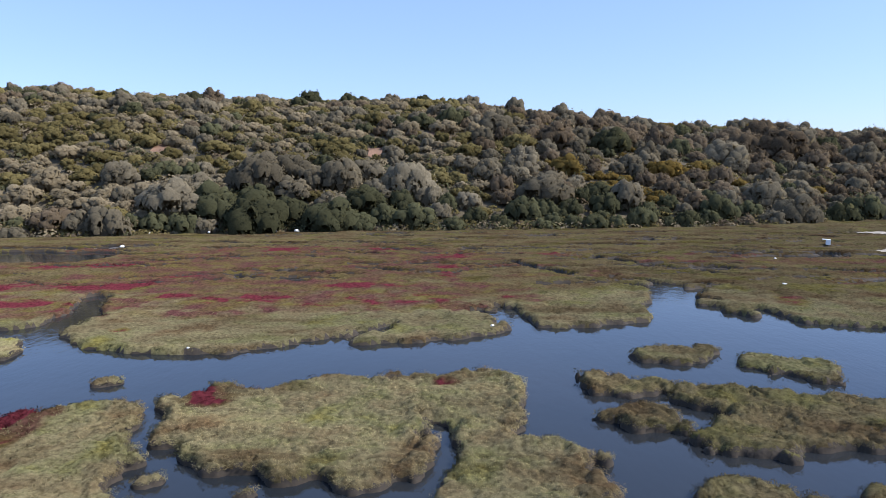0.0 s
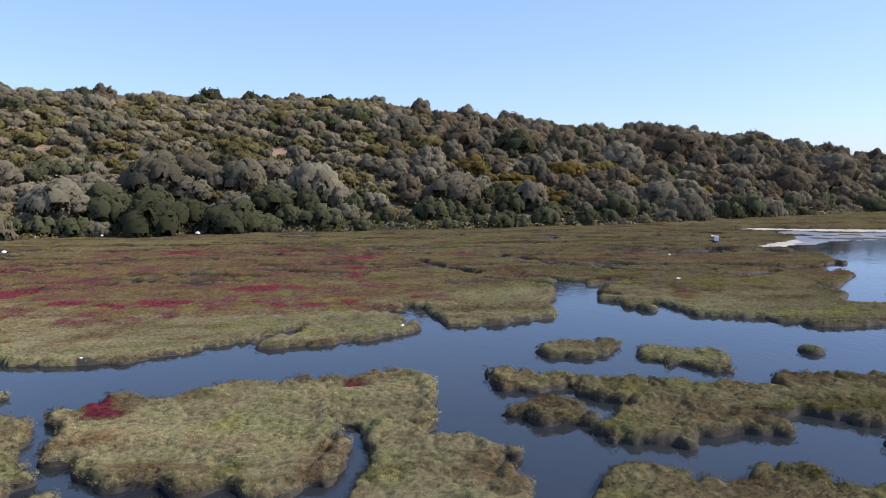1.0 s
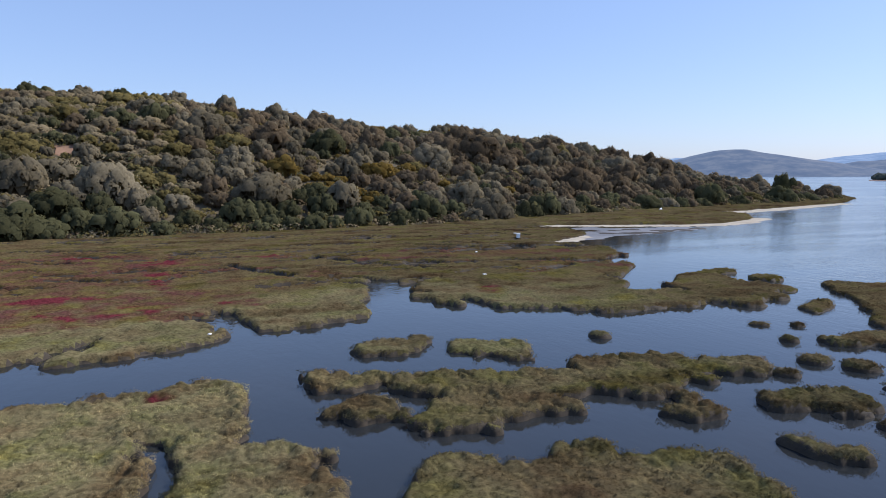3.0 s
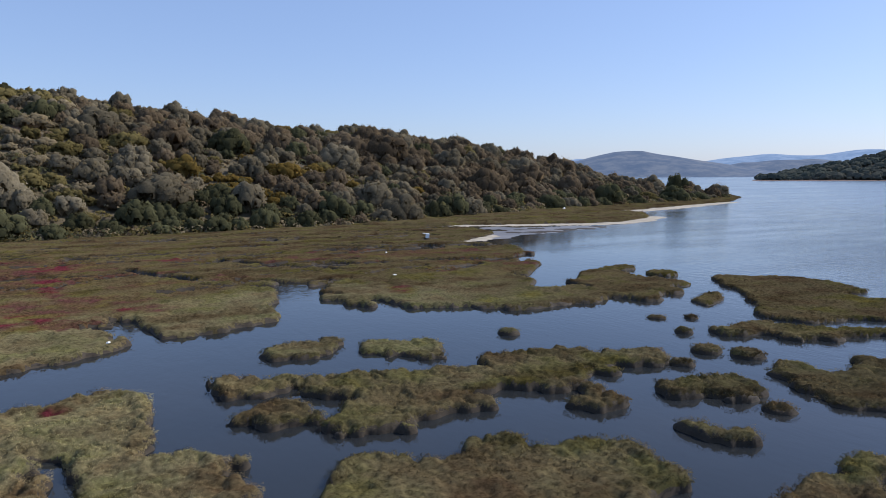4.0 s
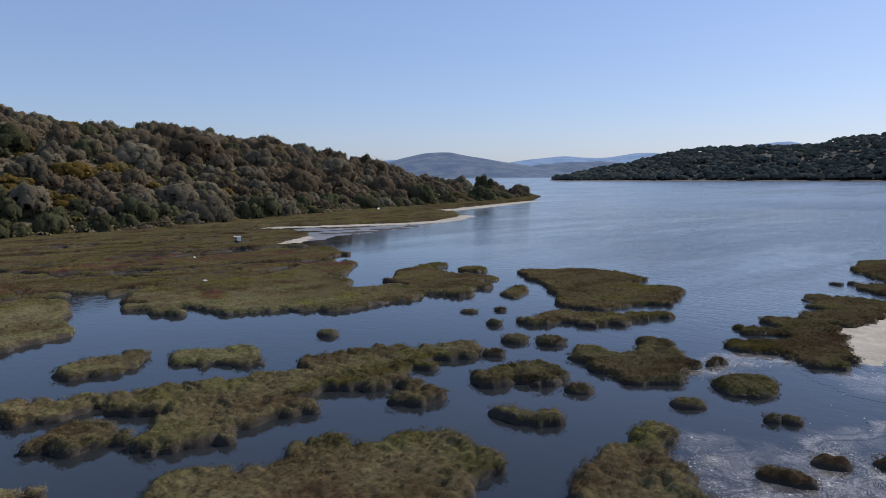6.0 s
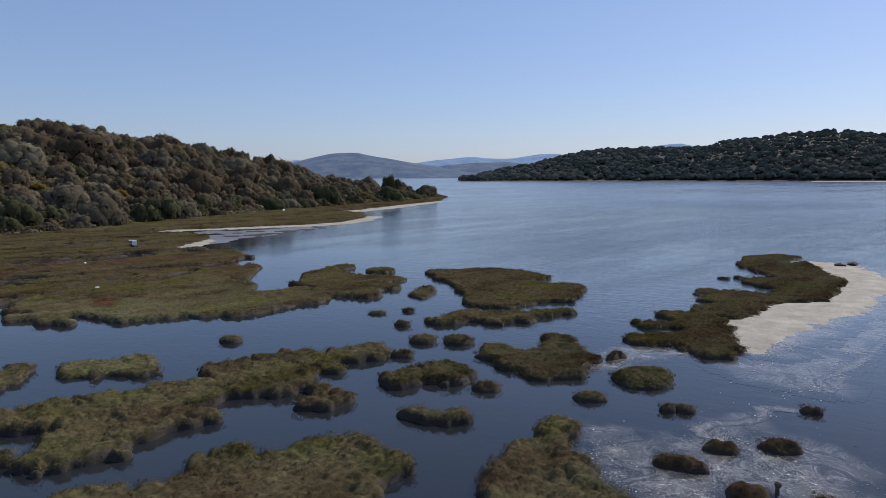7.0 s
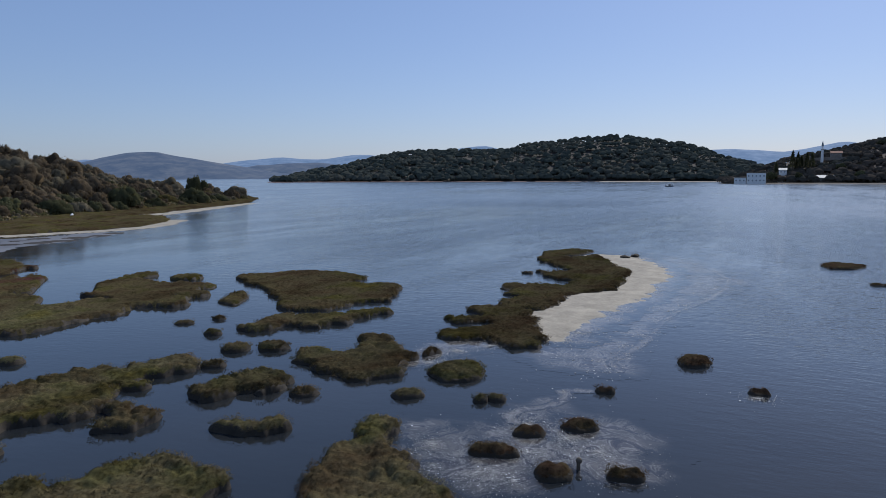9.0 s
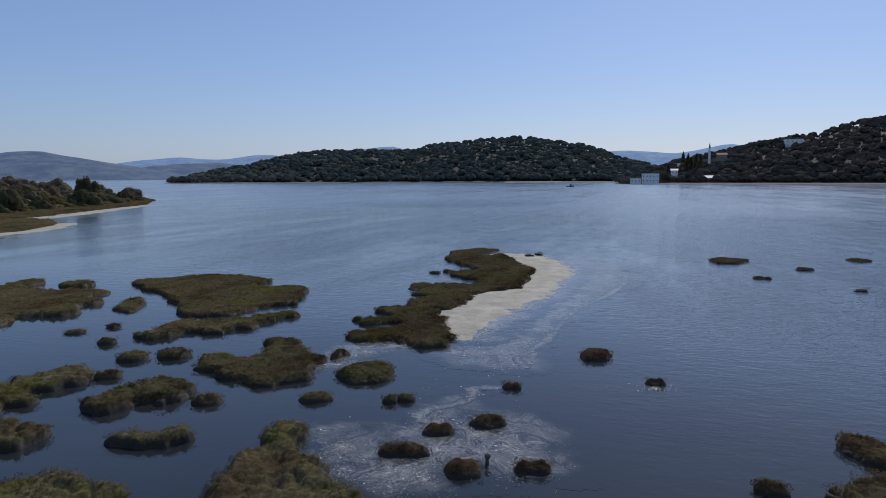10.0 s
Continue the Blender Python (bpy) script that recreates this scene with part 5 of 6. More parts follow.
for (depth, px, py), n1 in zip(spots, share):
    scale = 1.0
    for cx, cd, a, b, stand, grow in STANDS:
        if math.hypot((px - cx) / a, (depth - cd) / b) < random.uniform(0.8, 1.15):
            kind, scale = stand, grow
            break
    else:
        pick = min(0.999, max(0.0, 0.5 + 0.45 * float(n1) + random.uniform(-0.38, 0.38)))
        kind = next(k for k, top_share in (WEST if px < 12 + random.uniform(-10, 10) else EAST) if pick < top_share)
        if depth < 3:
            kind = random.choice(("green", "green", "olive", "brown"))
        if px < 0 and depth > 12:
            scale = 0.78
    size = random.choice((0.7, 0.85, 1.0, 1.25) if px < 12 else (0.6, 0.8, 1.05, 1.5)) * scale
    low = kind in ("yellow", "gold", "pale")
    rad = size * (random.uniform(1.7, 2.5) if low else random.uniform(2.0, 2.9))
    tall = rad * (random.uniform(0.7, 1.0) if low else random.uniform(0.95, 1.35))
    if rad > 3.3 and not low:
        kind = "large " + kind
    if free(px, py, rad):
        plant(kind, px, py, rad, tall, random.uniform(0, 6.28))
for kind, made in far_crowns.items():
    if made:
        start = np.cumsum([0] + [len(m[0]) for m in made])
        verts, soft = np.concatenate([m[0] for m in made]), np.concatenate([m[1] for m in made])
        faces = np.concatenate([m[2] + k for m, k in zip(made, start)])
        tagged(new("hillside_scrub", crown_mesh("hillside_scrub", verts, faces, KINDS[kind.replace("large ", "")][4], soft)), "dense evergreen scrub on the upper hillside", "scrub", kind="stuff")


# low undergrowth that fills the gaps between the bushes
r = np.random.default_rng(23)
for material, share in ((SPURGE, 0.35), (LENTISK, 0.25), (DRYLEAF, 0.2), (PALELEAF, 0.2)):
    n = int(2600 * share)
    pick = r.integers(0, len(spots), n)
    sx = np.array([spots[k][1] for k in pick]) + r.normal(size=n)
    sy = np.array([spots[k][2] for k in pick]) + r.normal(size=n)
    sz = hill(sx, sy)
    cards = 48
    u = r.normal(size=(n, cards, 3))
    u[..., 2] = np.abs(u[..., 2])
    u /= np.linalg.norm(u, axis=-1)[..., None]
    foot = r.random(n) < 0.3  # low growth along the foot of the hill
    sx = np.where(foot, r.uniform(-75, 178, n), sx)
    sy = np.where(foot, np.interp(sx, FOOT_X, FOOT_Y) + r.uniform(-1.2, 1.6, n), sy)
    sz = hill(sx, sy)
    rad = (0.8 + 0.9 * r.random(n))[:, None, None]
    p = np.stack([sx, sy, sz - 0.1], -1)[:, None] + u * rad * np.array([1, 1, 0.7])
    nrm = u + 0.4 * r.normal(size=u.shape)
    aa = np.cross(nrm, r.normal(size=u.shape))
    aa /= np.linalg.norm(aa, axis=-1)[..., None]
    bb = np.cross(nrm, aa)
    bb /= np.linalg.norm(bb, axis=-1)[..., None]
    s = 0.22
    tris = np.stack([p + aa * s, p - aa * s * 0.6 + bb * s * 0.8, p - aa * s * 0.6 - bb * s * 0.8], 2).reshape(-1, 3, 3)
    tagged(new("undergrowth", tri_mesh("undergrowth", tris, material, soft=np.repeat(u[:, :, None], 3, 2))), "low undergrowth between the bushes of the hill", "undergrowth", kind="stuff")

# bare reddish earth between the bushes
EARTH = solid("bare reddish earth", (0.21, 0.125, 0.08), 0.3, 0.5, 0.95)
for sx, sy, sr in SOIL:
    U, V = np.meshgrid(np.linspace(-1, 1, 15), np.linspace(-1, 1, 15))
    rr = np.sqrt(U * U + V * V)
    X, Y = sx + U * sr * 1.2, sy + V * sr * 1.2
    keep = rr + 0.25 * vnoise(X / 1.5, Y / 1.5, 90) < 1.0
    Z = hill(X, Y) + 0.12 + 0.1 * vnoise(X, Y, 91)
    quad = keep[:-1, :-1] & keep[1:, 1:]
    faces = [(15 * j + i, 15 * j + i + 1, 15 * j + i + 16, 15 * j + i + 15) for j, i in zip(*np.nonzero(quad))]
    tagged(new("bare_earth", mesh_of("bare_earth", np.stack([X, Y, Z], -1).reshape(-1, 3).tolist(), faces, EARTH, True)), "patch of bare reddish earth on the hillside", "earth", kind="structure")


# ---------------- far shores ----------------
def far_hill(name, label, profile, near, deep, material, woods=0, clump=6.0, category="hill", kind="structure", trees=4200, leaf=None):
    """A hill beyond the water, from its outline: bearing and height angle of its crest."""
    az = np.array([p[0] for p in profile])
    crest = np.tan(np.radians([p[1] for p in profile])) * (near + deep) + 7.0
    A = np.arange(az[0], az[-1] + 0.01, (az[-1] - az[0]) / 110)
    R = near + deep * np.linspace(0, 1.6, 22)
    AA, RR = np.meshgrid(np.radians(A), R)
    C = np.interp(np.degrees(AA), az, crest)
    u = (RR - near) / deep
    s = np.where(u < 1, np.sin(np.clip(u, 0, 1) * np.pi / 2), 1 - 0.6 * (u - 1))
    X, Y = np.sin(AA) * RR, np.cos(AA) * RR
    Z = np.maximum(C - woods, 1.0) * s * (1 + 0.06 * vnoise(X / (deep * 0.25), Y / (deep * 0.25), 51)) - 1.5 * (u < 0.02)
    nx, ny = len(A), len(R)
    faces = [(j * nx + i, j * nx + i + 1, (j + 1) * nx + i + 1, (j + 1) * nx + i) for j in range(ny - 1) for i in range(nx - 1)]
    ob = new(name, mesh_of(name, np.stack([X, Y, Z], -1).reshape(-1, 3).tolist(), faces, material, True))
    tagged(ob, label, category, kind=kind)
    if woods:
        r = np.random.default_rng(8)
        n = trees
        ua, ur = r.random(n), r.random(n) ** 1.5 * 1.05 - 0.045
        a = np.radians(az[0] + ua * (min(az[-1], 110) - az[0]))
        rr = near + deep * (0.07 + ur)
        c = np.maximum(np.interp(np.degrees(a), az, crest) - woods, 1.0)
        z = c * np.where(ur + 0.07 < 1, np.sin(np.clip(ur + 0.07, 0, 1) * np.pi / 2), 1.0)
        bm = bmesh.new()
        bmesh.ops.create_icosphere(bm, subdivisions=2, radius=1)
        base = np.array([[tuple(v.co) for v in f.verts] for f in bm.faces if f.calc_center_median().z > -0.15])
        bm.free()
        sc = clump * (0.4 + 0.9 * r.random(n) ** 2.5)
        ph = r.random((n, 1, 1)) * 40
        wob = 1 + 0.2 * np.sin(base[None, ..., 0] * 4.1 + ph) * np.sin(base[None, ..., 1] * 3.7 + ph * 1.7) + 0.14 * np.sin(base[None, ..., 2] * 6 + base[None, ..., 0] * 5 + ph * 2.3)
        pts = base[None] * (sc[:, None, None] * wob)[..., None] * np.array([1, 1, 0.8]) + np.stack([np.sin(a) * rr, np.cos(a) * rr, z + sc * 0.4], -1)[:, None, None, :]
        out = base + np.array([0, 0, 0.7])
        out = out / np.linalg.norm(out, axis=-1)[..., None]
        lit = np.broadcast_to(out[None], pts.shape).reshape(-1, 3, 3)
        w = new("woods", tri_mesh("woods", pts.reshape(-1, 3, 3), leaf, soft=lit))
        w.parent = ob
        tagged(w, "dark evergreen woods", kind="stuff")
    return ob


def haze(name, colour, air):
    """Ground seen through kilometres of air; its blue light is put in as emission."""
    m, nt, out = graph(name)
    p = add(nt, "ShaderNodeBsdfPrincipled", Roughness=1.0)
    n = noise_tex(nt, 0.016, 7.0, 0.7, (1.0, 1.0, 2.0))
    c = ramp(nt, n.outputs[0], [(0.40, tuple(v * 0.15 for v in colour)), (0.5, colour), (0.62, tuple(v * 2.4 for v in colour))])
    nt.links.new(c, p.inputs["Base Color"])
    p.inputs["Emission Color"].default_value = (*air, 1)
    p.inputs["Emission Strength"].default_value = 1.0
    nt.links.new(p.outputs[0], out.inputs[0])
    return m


HAZE_NEAR = haze("distant dry hills with haze glow", (0.03, 0.026, 0.018), (0.040, 0.078, 0.160))
HAZE_FAR = haze("blue distance with haze glow", (0.04, 0.04, 0.04), (0.095, 0.18, 0.345))
ISLE = [(53.93, -0.24), (58.04, 0.61), (62.32, 1.49), (64.52, 1.94), (68.52, 2.03), (73.05, 2.03), (73.96, 2.39), (78.05, 2.86), (81.21, 3.02),
        (84.78, 2.62), (86.98, 2.16), (89.16, 1.3), (91.29, 0.8), (94.62, -0.1)]
VILLAGE = [(89.0, -0.5), (91.72, 0.49), (93.36, 1.13), (95.38, 1.53), (97.34, 1.92), (99.24, 2.42), (101.09, 2.62), (102.88, 2.89), (104.59, 3.53), (106.85, 3.93), (114, 4.0), (124, 2.0), (130, 0.0)]
SLOPE = solid("brown terraced hillside", (0.042, 0.035, 0.028), 0.5, 0.03, 0.95)
TERRACE = solid("brown terraces and dry grass", (0.064, 0.048, 0.037), 0.4, 0.03, 0.95)
far_hill("wooded_hill", "dark wooded hill across the lagoon", ISLE, 900, 300, SLOPE, woods=3.0, clump=5.0, trees=4000, leaf=FARWOOD)
far_hill("village_hill", "wooded hillside behind the lakeside village", VILLAGE, 660, 190, TERRACE, woods=2.6, clump=3.9, trees=1900, leaf=FARSCRUB)
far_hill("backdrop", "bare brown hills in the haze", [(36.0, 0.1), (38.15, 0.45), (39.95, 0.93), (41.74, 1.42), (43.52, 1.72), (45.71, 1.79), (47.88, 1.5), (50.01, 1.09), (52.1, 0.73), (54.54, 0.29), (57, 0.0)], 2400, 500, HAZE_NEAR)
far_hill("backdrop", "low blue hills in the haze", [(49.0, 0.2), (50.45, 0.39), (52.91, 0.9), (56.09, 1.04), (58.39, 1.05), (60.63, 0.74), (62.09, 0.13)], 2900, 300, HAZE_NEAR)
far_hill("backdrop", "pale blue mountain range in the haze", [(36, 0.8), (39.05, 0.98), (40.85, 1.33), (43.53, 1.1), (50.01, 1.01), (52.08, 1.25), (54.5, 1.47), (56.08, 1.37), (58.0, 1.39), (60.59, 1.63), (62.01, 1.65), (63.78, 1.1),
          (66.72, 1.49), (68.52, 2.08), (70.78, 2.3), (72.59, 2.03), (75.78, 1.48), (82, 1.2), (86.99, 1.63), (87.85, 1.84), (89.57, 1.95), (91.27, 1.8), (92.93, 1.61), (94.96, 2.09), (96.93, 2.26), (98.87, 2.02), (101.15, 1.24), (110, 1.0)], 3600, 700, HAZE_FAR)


sand("mud_flat", "strip of wet grey mud beside a marsh pool", [(-42.0, 66.4, 0.8), (-39.5, 66.5, 0.7), (-37.0, 66.9, 0.8), (-34.5, 67.8, 0.7), (-32.0, 68.7, 0.6)], 0.3, 0.03, "mud flat", WETMUD)

# a pale line of stones and dry mud along the far shore
def shore_strip(name, label, az0, az1, dist, wide, high, material):
    A = np.radians(np.linspace(az0, az1, 90))
    verts = []
    for a in A:
        r = dist + 4 * math.sin(a * 60) + 3 * math.sin(a * 170)
        for dr, z in ((-wide, -0.1), (-wide * 0.6, high), (wide, high * 1.3), (wide * 1.5, -0.1)):
            verts.append((math.sin(a) * (r + dr), math.cos(a) * (r + dr), z))
    faces = [(4 * i + k, 4 * i + 4 + k, 4 * i + 5 + k, 4 * i + 1 + k) for i in range(len(A) - 1) for k in range(3)]
    return tagged(new(name, mesh_of(name, verts, faces, material, True)), label, "shore", kind="structure")


DARKSTONE = solid("dark quay stone", (0.09, 0.075, 0.065), 0.3, 0.3, 0.9)
RUST = solid("reddish shore earth", (0.13, 0.075, 0.058), 0.3, 0.05, 0.9)
shore_strip("far_shore", "reddish earth shore below the wooded hill", 53.6, 86.0, 905, 10, 0.7, RUST)
shore_strip("far_beach", "pale gravel shore of the lagoon", 80.0, 90.3, 840, 6, 0.5, SAND)
shore_strip("quay", "low dark stone quay below the village", 90.2, 118.0, 652, 6, 0.7, DARKSTONE)

# ---------------- village ----------------
def village_house(label, x, y, z, wide, deep, high, wall, roof, rows, cols, pitched=False, pane=0.45):
    """A house that faces the water (towards -x), with its windows set into the front."""
    h = new("house")
    tagged(h, label, "house", "village")
    h.matrix_basis = pose(x, y, z)
    bm = bmesh.new()
    box(bm, 0, -wide / 2, -3, deep, wide / 2, high)
    part("wall", bm, wall, h)
    bm = bmesh.new()
    if pitched:
        v = [bm.verts.new(p) for p in ((-0.5, -wide / 2 - 0.5, high), (-0.5, wide / 2 + 0.5, high), (deep + 0.5, wide / 2 + 0.5, high), (deep + 0.5, -wide / 2 - 0.5, high),
                                       (deep / 2, -wide / 2 - 0.5, high + deep * 0.28), (deep / 2, wide / 2 + 0.5, high + deep * 0.28))]
        for f in ((0, 1, 5, 4), (2, 3, 4, 5), (0, 4, 3), (1, 2, 5), (0, 3, 2, 1)):
            bm.faces.new([v[k] for k in f])
    else:
        box(bm, -0.15, -wide / 2 - 0.15, high, deep + 0.15, wide / 2 + 0.15, high + 0.45)
    part("roof", bm, roof, h)
    for r in range(rows):
        for c in range(cols):
            yy = -wide / 2 + (c + 0.5) * wide / cols
            zz = (r + 0.5) * high / rows
            bm = bmesh.new()
            box(bm, -0.06, yy - pane, zz - pane * 1.3, 0.15, yy + pane, zz + pane * 1.3)
            part("window", bm, SHUTTER, h)
    return h


village_house("white three storey building on the quay", 640, -15.6, 1.0, 14.4, 11, 7.6, PLASTER, PLASTER, 2, 5)
village_house("low white annex on the quay", 640, -3.2, 1.0, 9.0, 8, 3.8, PLASTER, ROOFWHITE, 1, 3)
village_house("long open shed with a pale sheet roof", 664, -69.5, 1.0, 17, 8, 4.0, STONE, ROOFWHITE, 1, 4, True)
village_house("white villa with a flat dark roof among trees", 757, -152, 34, 16, 12, 8.0, PLASTER, LEAD, 2, 4)
village_house("small pale house between trees", 690, -38, 8.5, 6, 6, 3.4, PLASTER, ROOFWHITE, 1, 2, True)
village_house("small pale house with a tiled roof", 668, -36, 2.0, 6, 6, 3, PLASTER, STONE, 1, 2, True)
village_house("grey house on the hill terrace", 735, -84, 24, 9, 7, 3.2, STONE, TILE, 1, 3, True)
village_house("small white house on the slope", 745, -118, 20, 6, 6, 3, PLASTER, ROOFWHITE, 1, 2)
village_house("pale house high on the slope", 800, -240, 47, 8, 8, 5, PLASTER, ROOFWHITE, 1, 2)

mosque = tagged(new("minaret"), "slim pale minaret with a dark pointed spire", "minaret")
mosque.matrix_basis = pose(716, -70.5, 21) @ Matrix.Scale(0.82, 4)
bm = bmesh.new()
cone(bm, 0, 0, -3, 10.5, 1.5, 1.2, 12)
part("shaft", bm, PLASTER, mosque)
bm = bmesh.new()
cone(bm, 0, 0, 10.5, 11.6, 1.3, 2.1, 12)
part("balcony", bm, PLASTER, mosque)
bm = bmesh.new()
cone(bm, 0, 0, 11.6, 14.6, 1.0, 1.0, 12)
part("upper_shaft", bm, PLASTER, mosque)
bm = bmesh.new()
cone(bm, 0, 0, 14.6, 20.8, 1.35, 0.05, 12)
part("spire", bm, LEAD, mosque)


def cypress(x, y, z, high):
    t = tagged(new("cypress"), "tall narrow dark cypress in the village", "cypress", "village cypresses")
    t.matrix_basis = pose(x, y, z)
    bm = bmesh.new()
    cone(bm, 0, 0, -1, high * 0.4, 0.35, 0.2, 6)
    part("trunk", bm, BARK, t)
    r = np.random.default_rng(int(abs(y) * 10))
    n = 420
    u = r.random(n)
    rad = high * 0.17 * (1 - u) ** 0.7 * (0.7 + 0.4 * r.random(n)) + 0.1
    ang = r.random(n) * 2 * np.pi
    p = np.stack([np.cos(ang) * rad, np.sin(ang) * rad, high * (0.08 + 0.92 * u)], -1)
    q = r.normal(size=(n, 3, 3)) * np.array([0.45, 0.45, 0.8])
    o = np.stack([np.cos(ang), np.sin(ang), 0.3 + 0 * ang], -1)
    c = new("crown", tri_mesh("crown", p[:, None] + q, LENTISK, soft=np.repeat(o[:, None], 3, 1)))
    c.parent = t
    return t


for x, y, z, hgt in ((700, -46, 13, 15), (702, -50.5, 13.5, 13), (706, -58, 14, 13), (707, -62, 14.5, 12), (712, -54, 15, 9), (700, -33, 10, 8)):
    cypress(x, y, z, hgt)

# round pines on the skyline and among the houses
pine = shrub("pine_tree", "dark round topped pine above the village", "pine", "village pines", LENTISK, 61, 24, 700, 0.07, 0.6, 0.35)
for k, (x, y, z, wide, tall) in enumerate(((770, -137, 35, 6, 6.5), (764, -141, 31, 4.5, 5), (764, -166, 33, 4.5, 5.5), (790, -160, 41, 5, 6), (795, -176, 44, 5, 5), (780, -127, 33, 6.5, 6), (665, -28, 2, 5, 6), (668, -49, 3, 4, 5),
                                           (700, -84, 10, 5, 5.5), (672, -95, 4, 5, 5), (720, -112, 15, 4.5, 5), (800, -205, 48, 6, 6), (690, -122, 6, 5, 5), (705, -100, 11, 4, 5))):
    m = Matrix.LocRotScale((x, y, z), Euler((0, 0, k * 1.3)), (wide, wide, tall))
    if k == 0:
        pine.matrix_basis = m
    else:
        copy_thing(pine, m @ Matrix.Diagonal((*(1 / v for v in pine.scale), 1)))


def terrace_wall(x, y, z, wide, high):
    bm = bmesh.new()
    n = max(4, int(wide / 4))
    for k in range(n):
        y0, y1 = -wide / 2 + k * wide / n, -wide / 2 + (k + 1) * wide / n
        box(bm, 0.3 * math.sin(k * 1.7), y0, -1.5, 0.8 + 0.3 * math.sin(k * 1.7), y1 + 0.05, high * (0.8 + 0.2 * math.sin(k * 2.3)), 0.08)
    ob = part("terrace_wall", bm, STONE)
    ob.matrix_basis = pose(x, y, z)
    return tagged(ob, "pale dry stone terrace wall on the village slope", "wall", "terrace walls")


for x, y, z, wide, high in ((728, -76, 22, 30, 1.6), (715, -98, 17, 34, 1.5), (700, -110, 9, 30, 1.6), (690, -128, 6, 34, 1.4), (735, -132, 20, 36, 1.5), (676, -70, 6, 24, 1.2)):
    terrace_wall(x, y, z, wide, high)

# ---------------- boat ----------------
boat = tagged(new("fishing_boat"), "small dark fishing boat on the lagoon", "boat")
boat.matrix_basis = pose(472, 39, 0, 0, 0, 80)
bm = bmesh.new()
rings = []
for t in np.linspace(-1, 1, 9):
    w = 0.95 * (1 - abs(t) ** 2.6) + 0.02
    rise = 0.75 + 0.35 * abs(t) ** 2
    rings.append([bm.verts.new((t * 2.6, s * w * k, zz)) for s, k, zz in ((-1, 1, rise), (-1, 0.75, 0.1), (0, 1, -0.2), (1, 0.75, 0.1), (1, 1, rise))])
for a1, b1 in zip(rings, rings[1:]):
    for k in range(4):
        bm.faces.new((a1[k], b1[k], b1[k + 1], a1[k + 1]))
    bm.faces.new((a1[4], b1[4], b1[0], a1[0]))
part("hull", bm, LEAD, boat)
bm = bmesh.new()
box(bm, -0.9, -0.5, 0.75, 0.4, 0.5, 1.6, 0.08)
part("cabin", bm, STONE, boat)

# ---------------- litter on the marsh ----------------
crate = tagged(new("white_box"), "discarded white box lying open on the marsh", "box")
crate.matrix_basis = pose(36.8, 67.6, 0.22, 0, 4, -25) @ Matrix.Scale(0.72, 4)
bm = bmesh.new()
box(bm, 0.05, -0.35, 0, 0.6, 0.35, 0.72, 0.03)
part("body", bm, WHITE, crate)
bm = bmesh.new()
box(bm, -0.42, -0.36, 0.62, 0.05, 0.36, 0.72, 0.02)
part("lid", bm, WHITE, crate)
LITTER = ((88.8, 106.7, 0.9, 0.8), (-37.1, 80.9, 0.9, 0.3), (-34.3, 82.2, 0.8, 0.35), (-30.7, 67.0, 0.7, 0.3), (-20.3, 84.9, 0.8, 0.35), (-17.7, 85.0, 0.9, 0.45),
          (26.6, 56.1, 0.35, 0.15), (21.1, 43.1, 0.45, 0.1), (-10.1, 27.3, 0.2, 0.08), (2.2, 31.2, 0.22, 0.12), (61.0, 100.0, 0.5, 0.3), (75.0, 106.0, 0.4, 0.3),
          (-28.0, 84.0, 0.5, 0.25), (51.0, 96.0, 0.4, 0.3), (104.0, 118.0, 0.6, 0.4), (120.0, 121.0, 0.5, 0.4), (47.5, 92.0, 0.4, 0.3))
for k, (x, y, w, hh) in enumerate(LITTER):
    bm = bmesh.new()
    bmesh.ops.create_icosphere(bm, subdivisions=2, radius=1)
    for v in bm.verts:
        v.co *= 1 + 0.35 * noise.noise(v.co * 1.7 + Vector((k * 3.1, 0, 0)))
        v.co = Vector((v.co.x * w * 0.36, v.co.y * w * 0.3, max(v.co.z, -0.4) * hh * 0.5))
    ob = part("plastic_debris", bm, WHITE)
    ob.matrix_basis = pose(x, y, 0.22 + hh * 0.28, 0, 0, k * 40)
    tagged(ob, "washed up piece of white plastic on the marsh", "litter", "litter on the marsh")

bm = bmesh.new()
cone(bm, 0, 0, -0.4, 0.34, 0.09, 0.06, 8)
for v in bm.verts:
    v.co += Vector((0.03 * noise.noise(v.co * 9), 0.03 * noise.noise(v.co * 7 + Vector((5, 0, 0))), 0))
bmesh.ops.create_icosphere(bm, subdivisions=2, radius=0.11, matrix=Matrix.Translation((0.03, 0, 0.3)))
stump = part("wooden_stump", bm, BARK)
stump.matrix_basis = pose(16.3, 2.95, 0) @ Matrix.Scale(0.75, 4)
tagged(stump, "short dark wooden stump standing in shallow water", "stump")

for k, (x, y, w) in enumerate(((61.6, 8.3, 0.55), (62.8, 7.6, 0.5))):
    bm = bmesh.new()
    bmesh.ops.create_icosphere(bm, subdivisions=2, radius=1)
    for v in bm.verts:
        v.co *= 1 + 0.5 * noise.noise(v.co * 2.3 + Vector((k * 5.1, 0, 0)))
        v.co = Vector((v.co.x * w * 0.6, v.co.y * w * 0.8, max(v.co.z, -0.3) * 0.2))
    clump = part("seaweed_clump", bm, MUD)
    clump.matrix_basis = pose(x, y, 0.1, 0, 0, 30 * k)
    tagged(clump, "dark clump of dry seaweed on the pale sand", "seaweed")

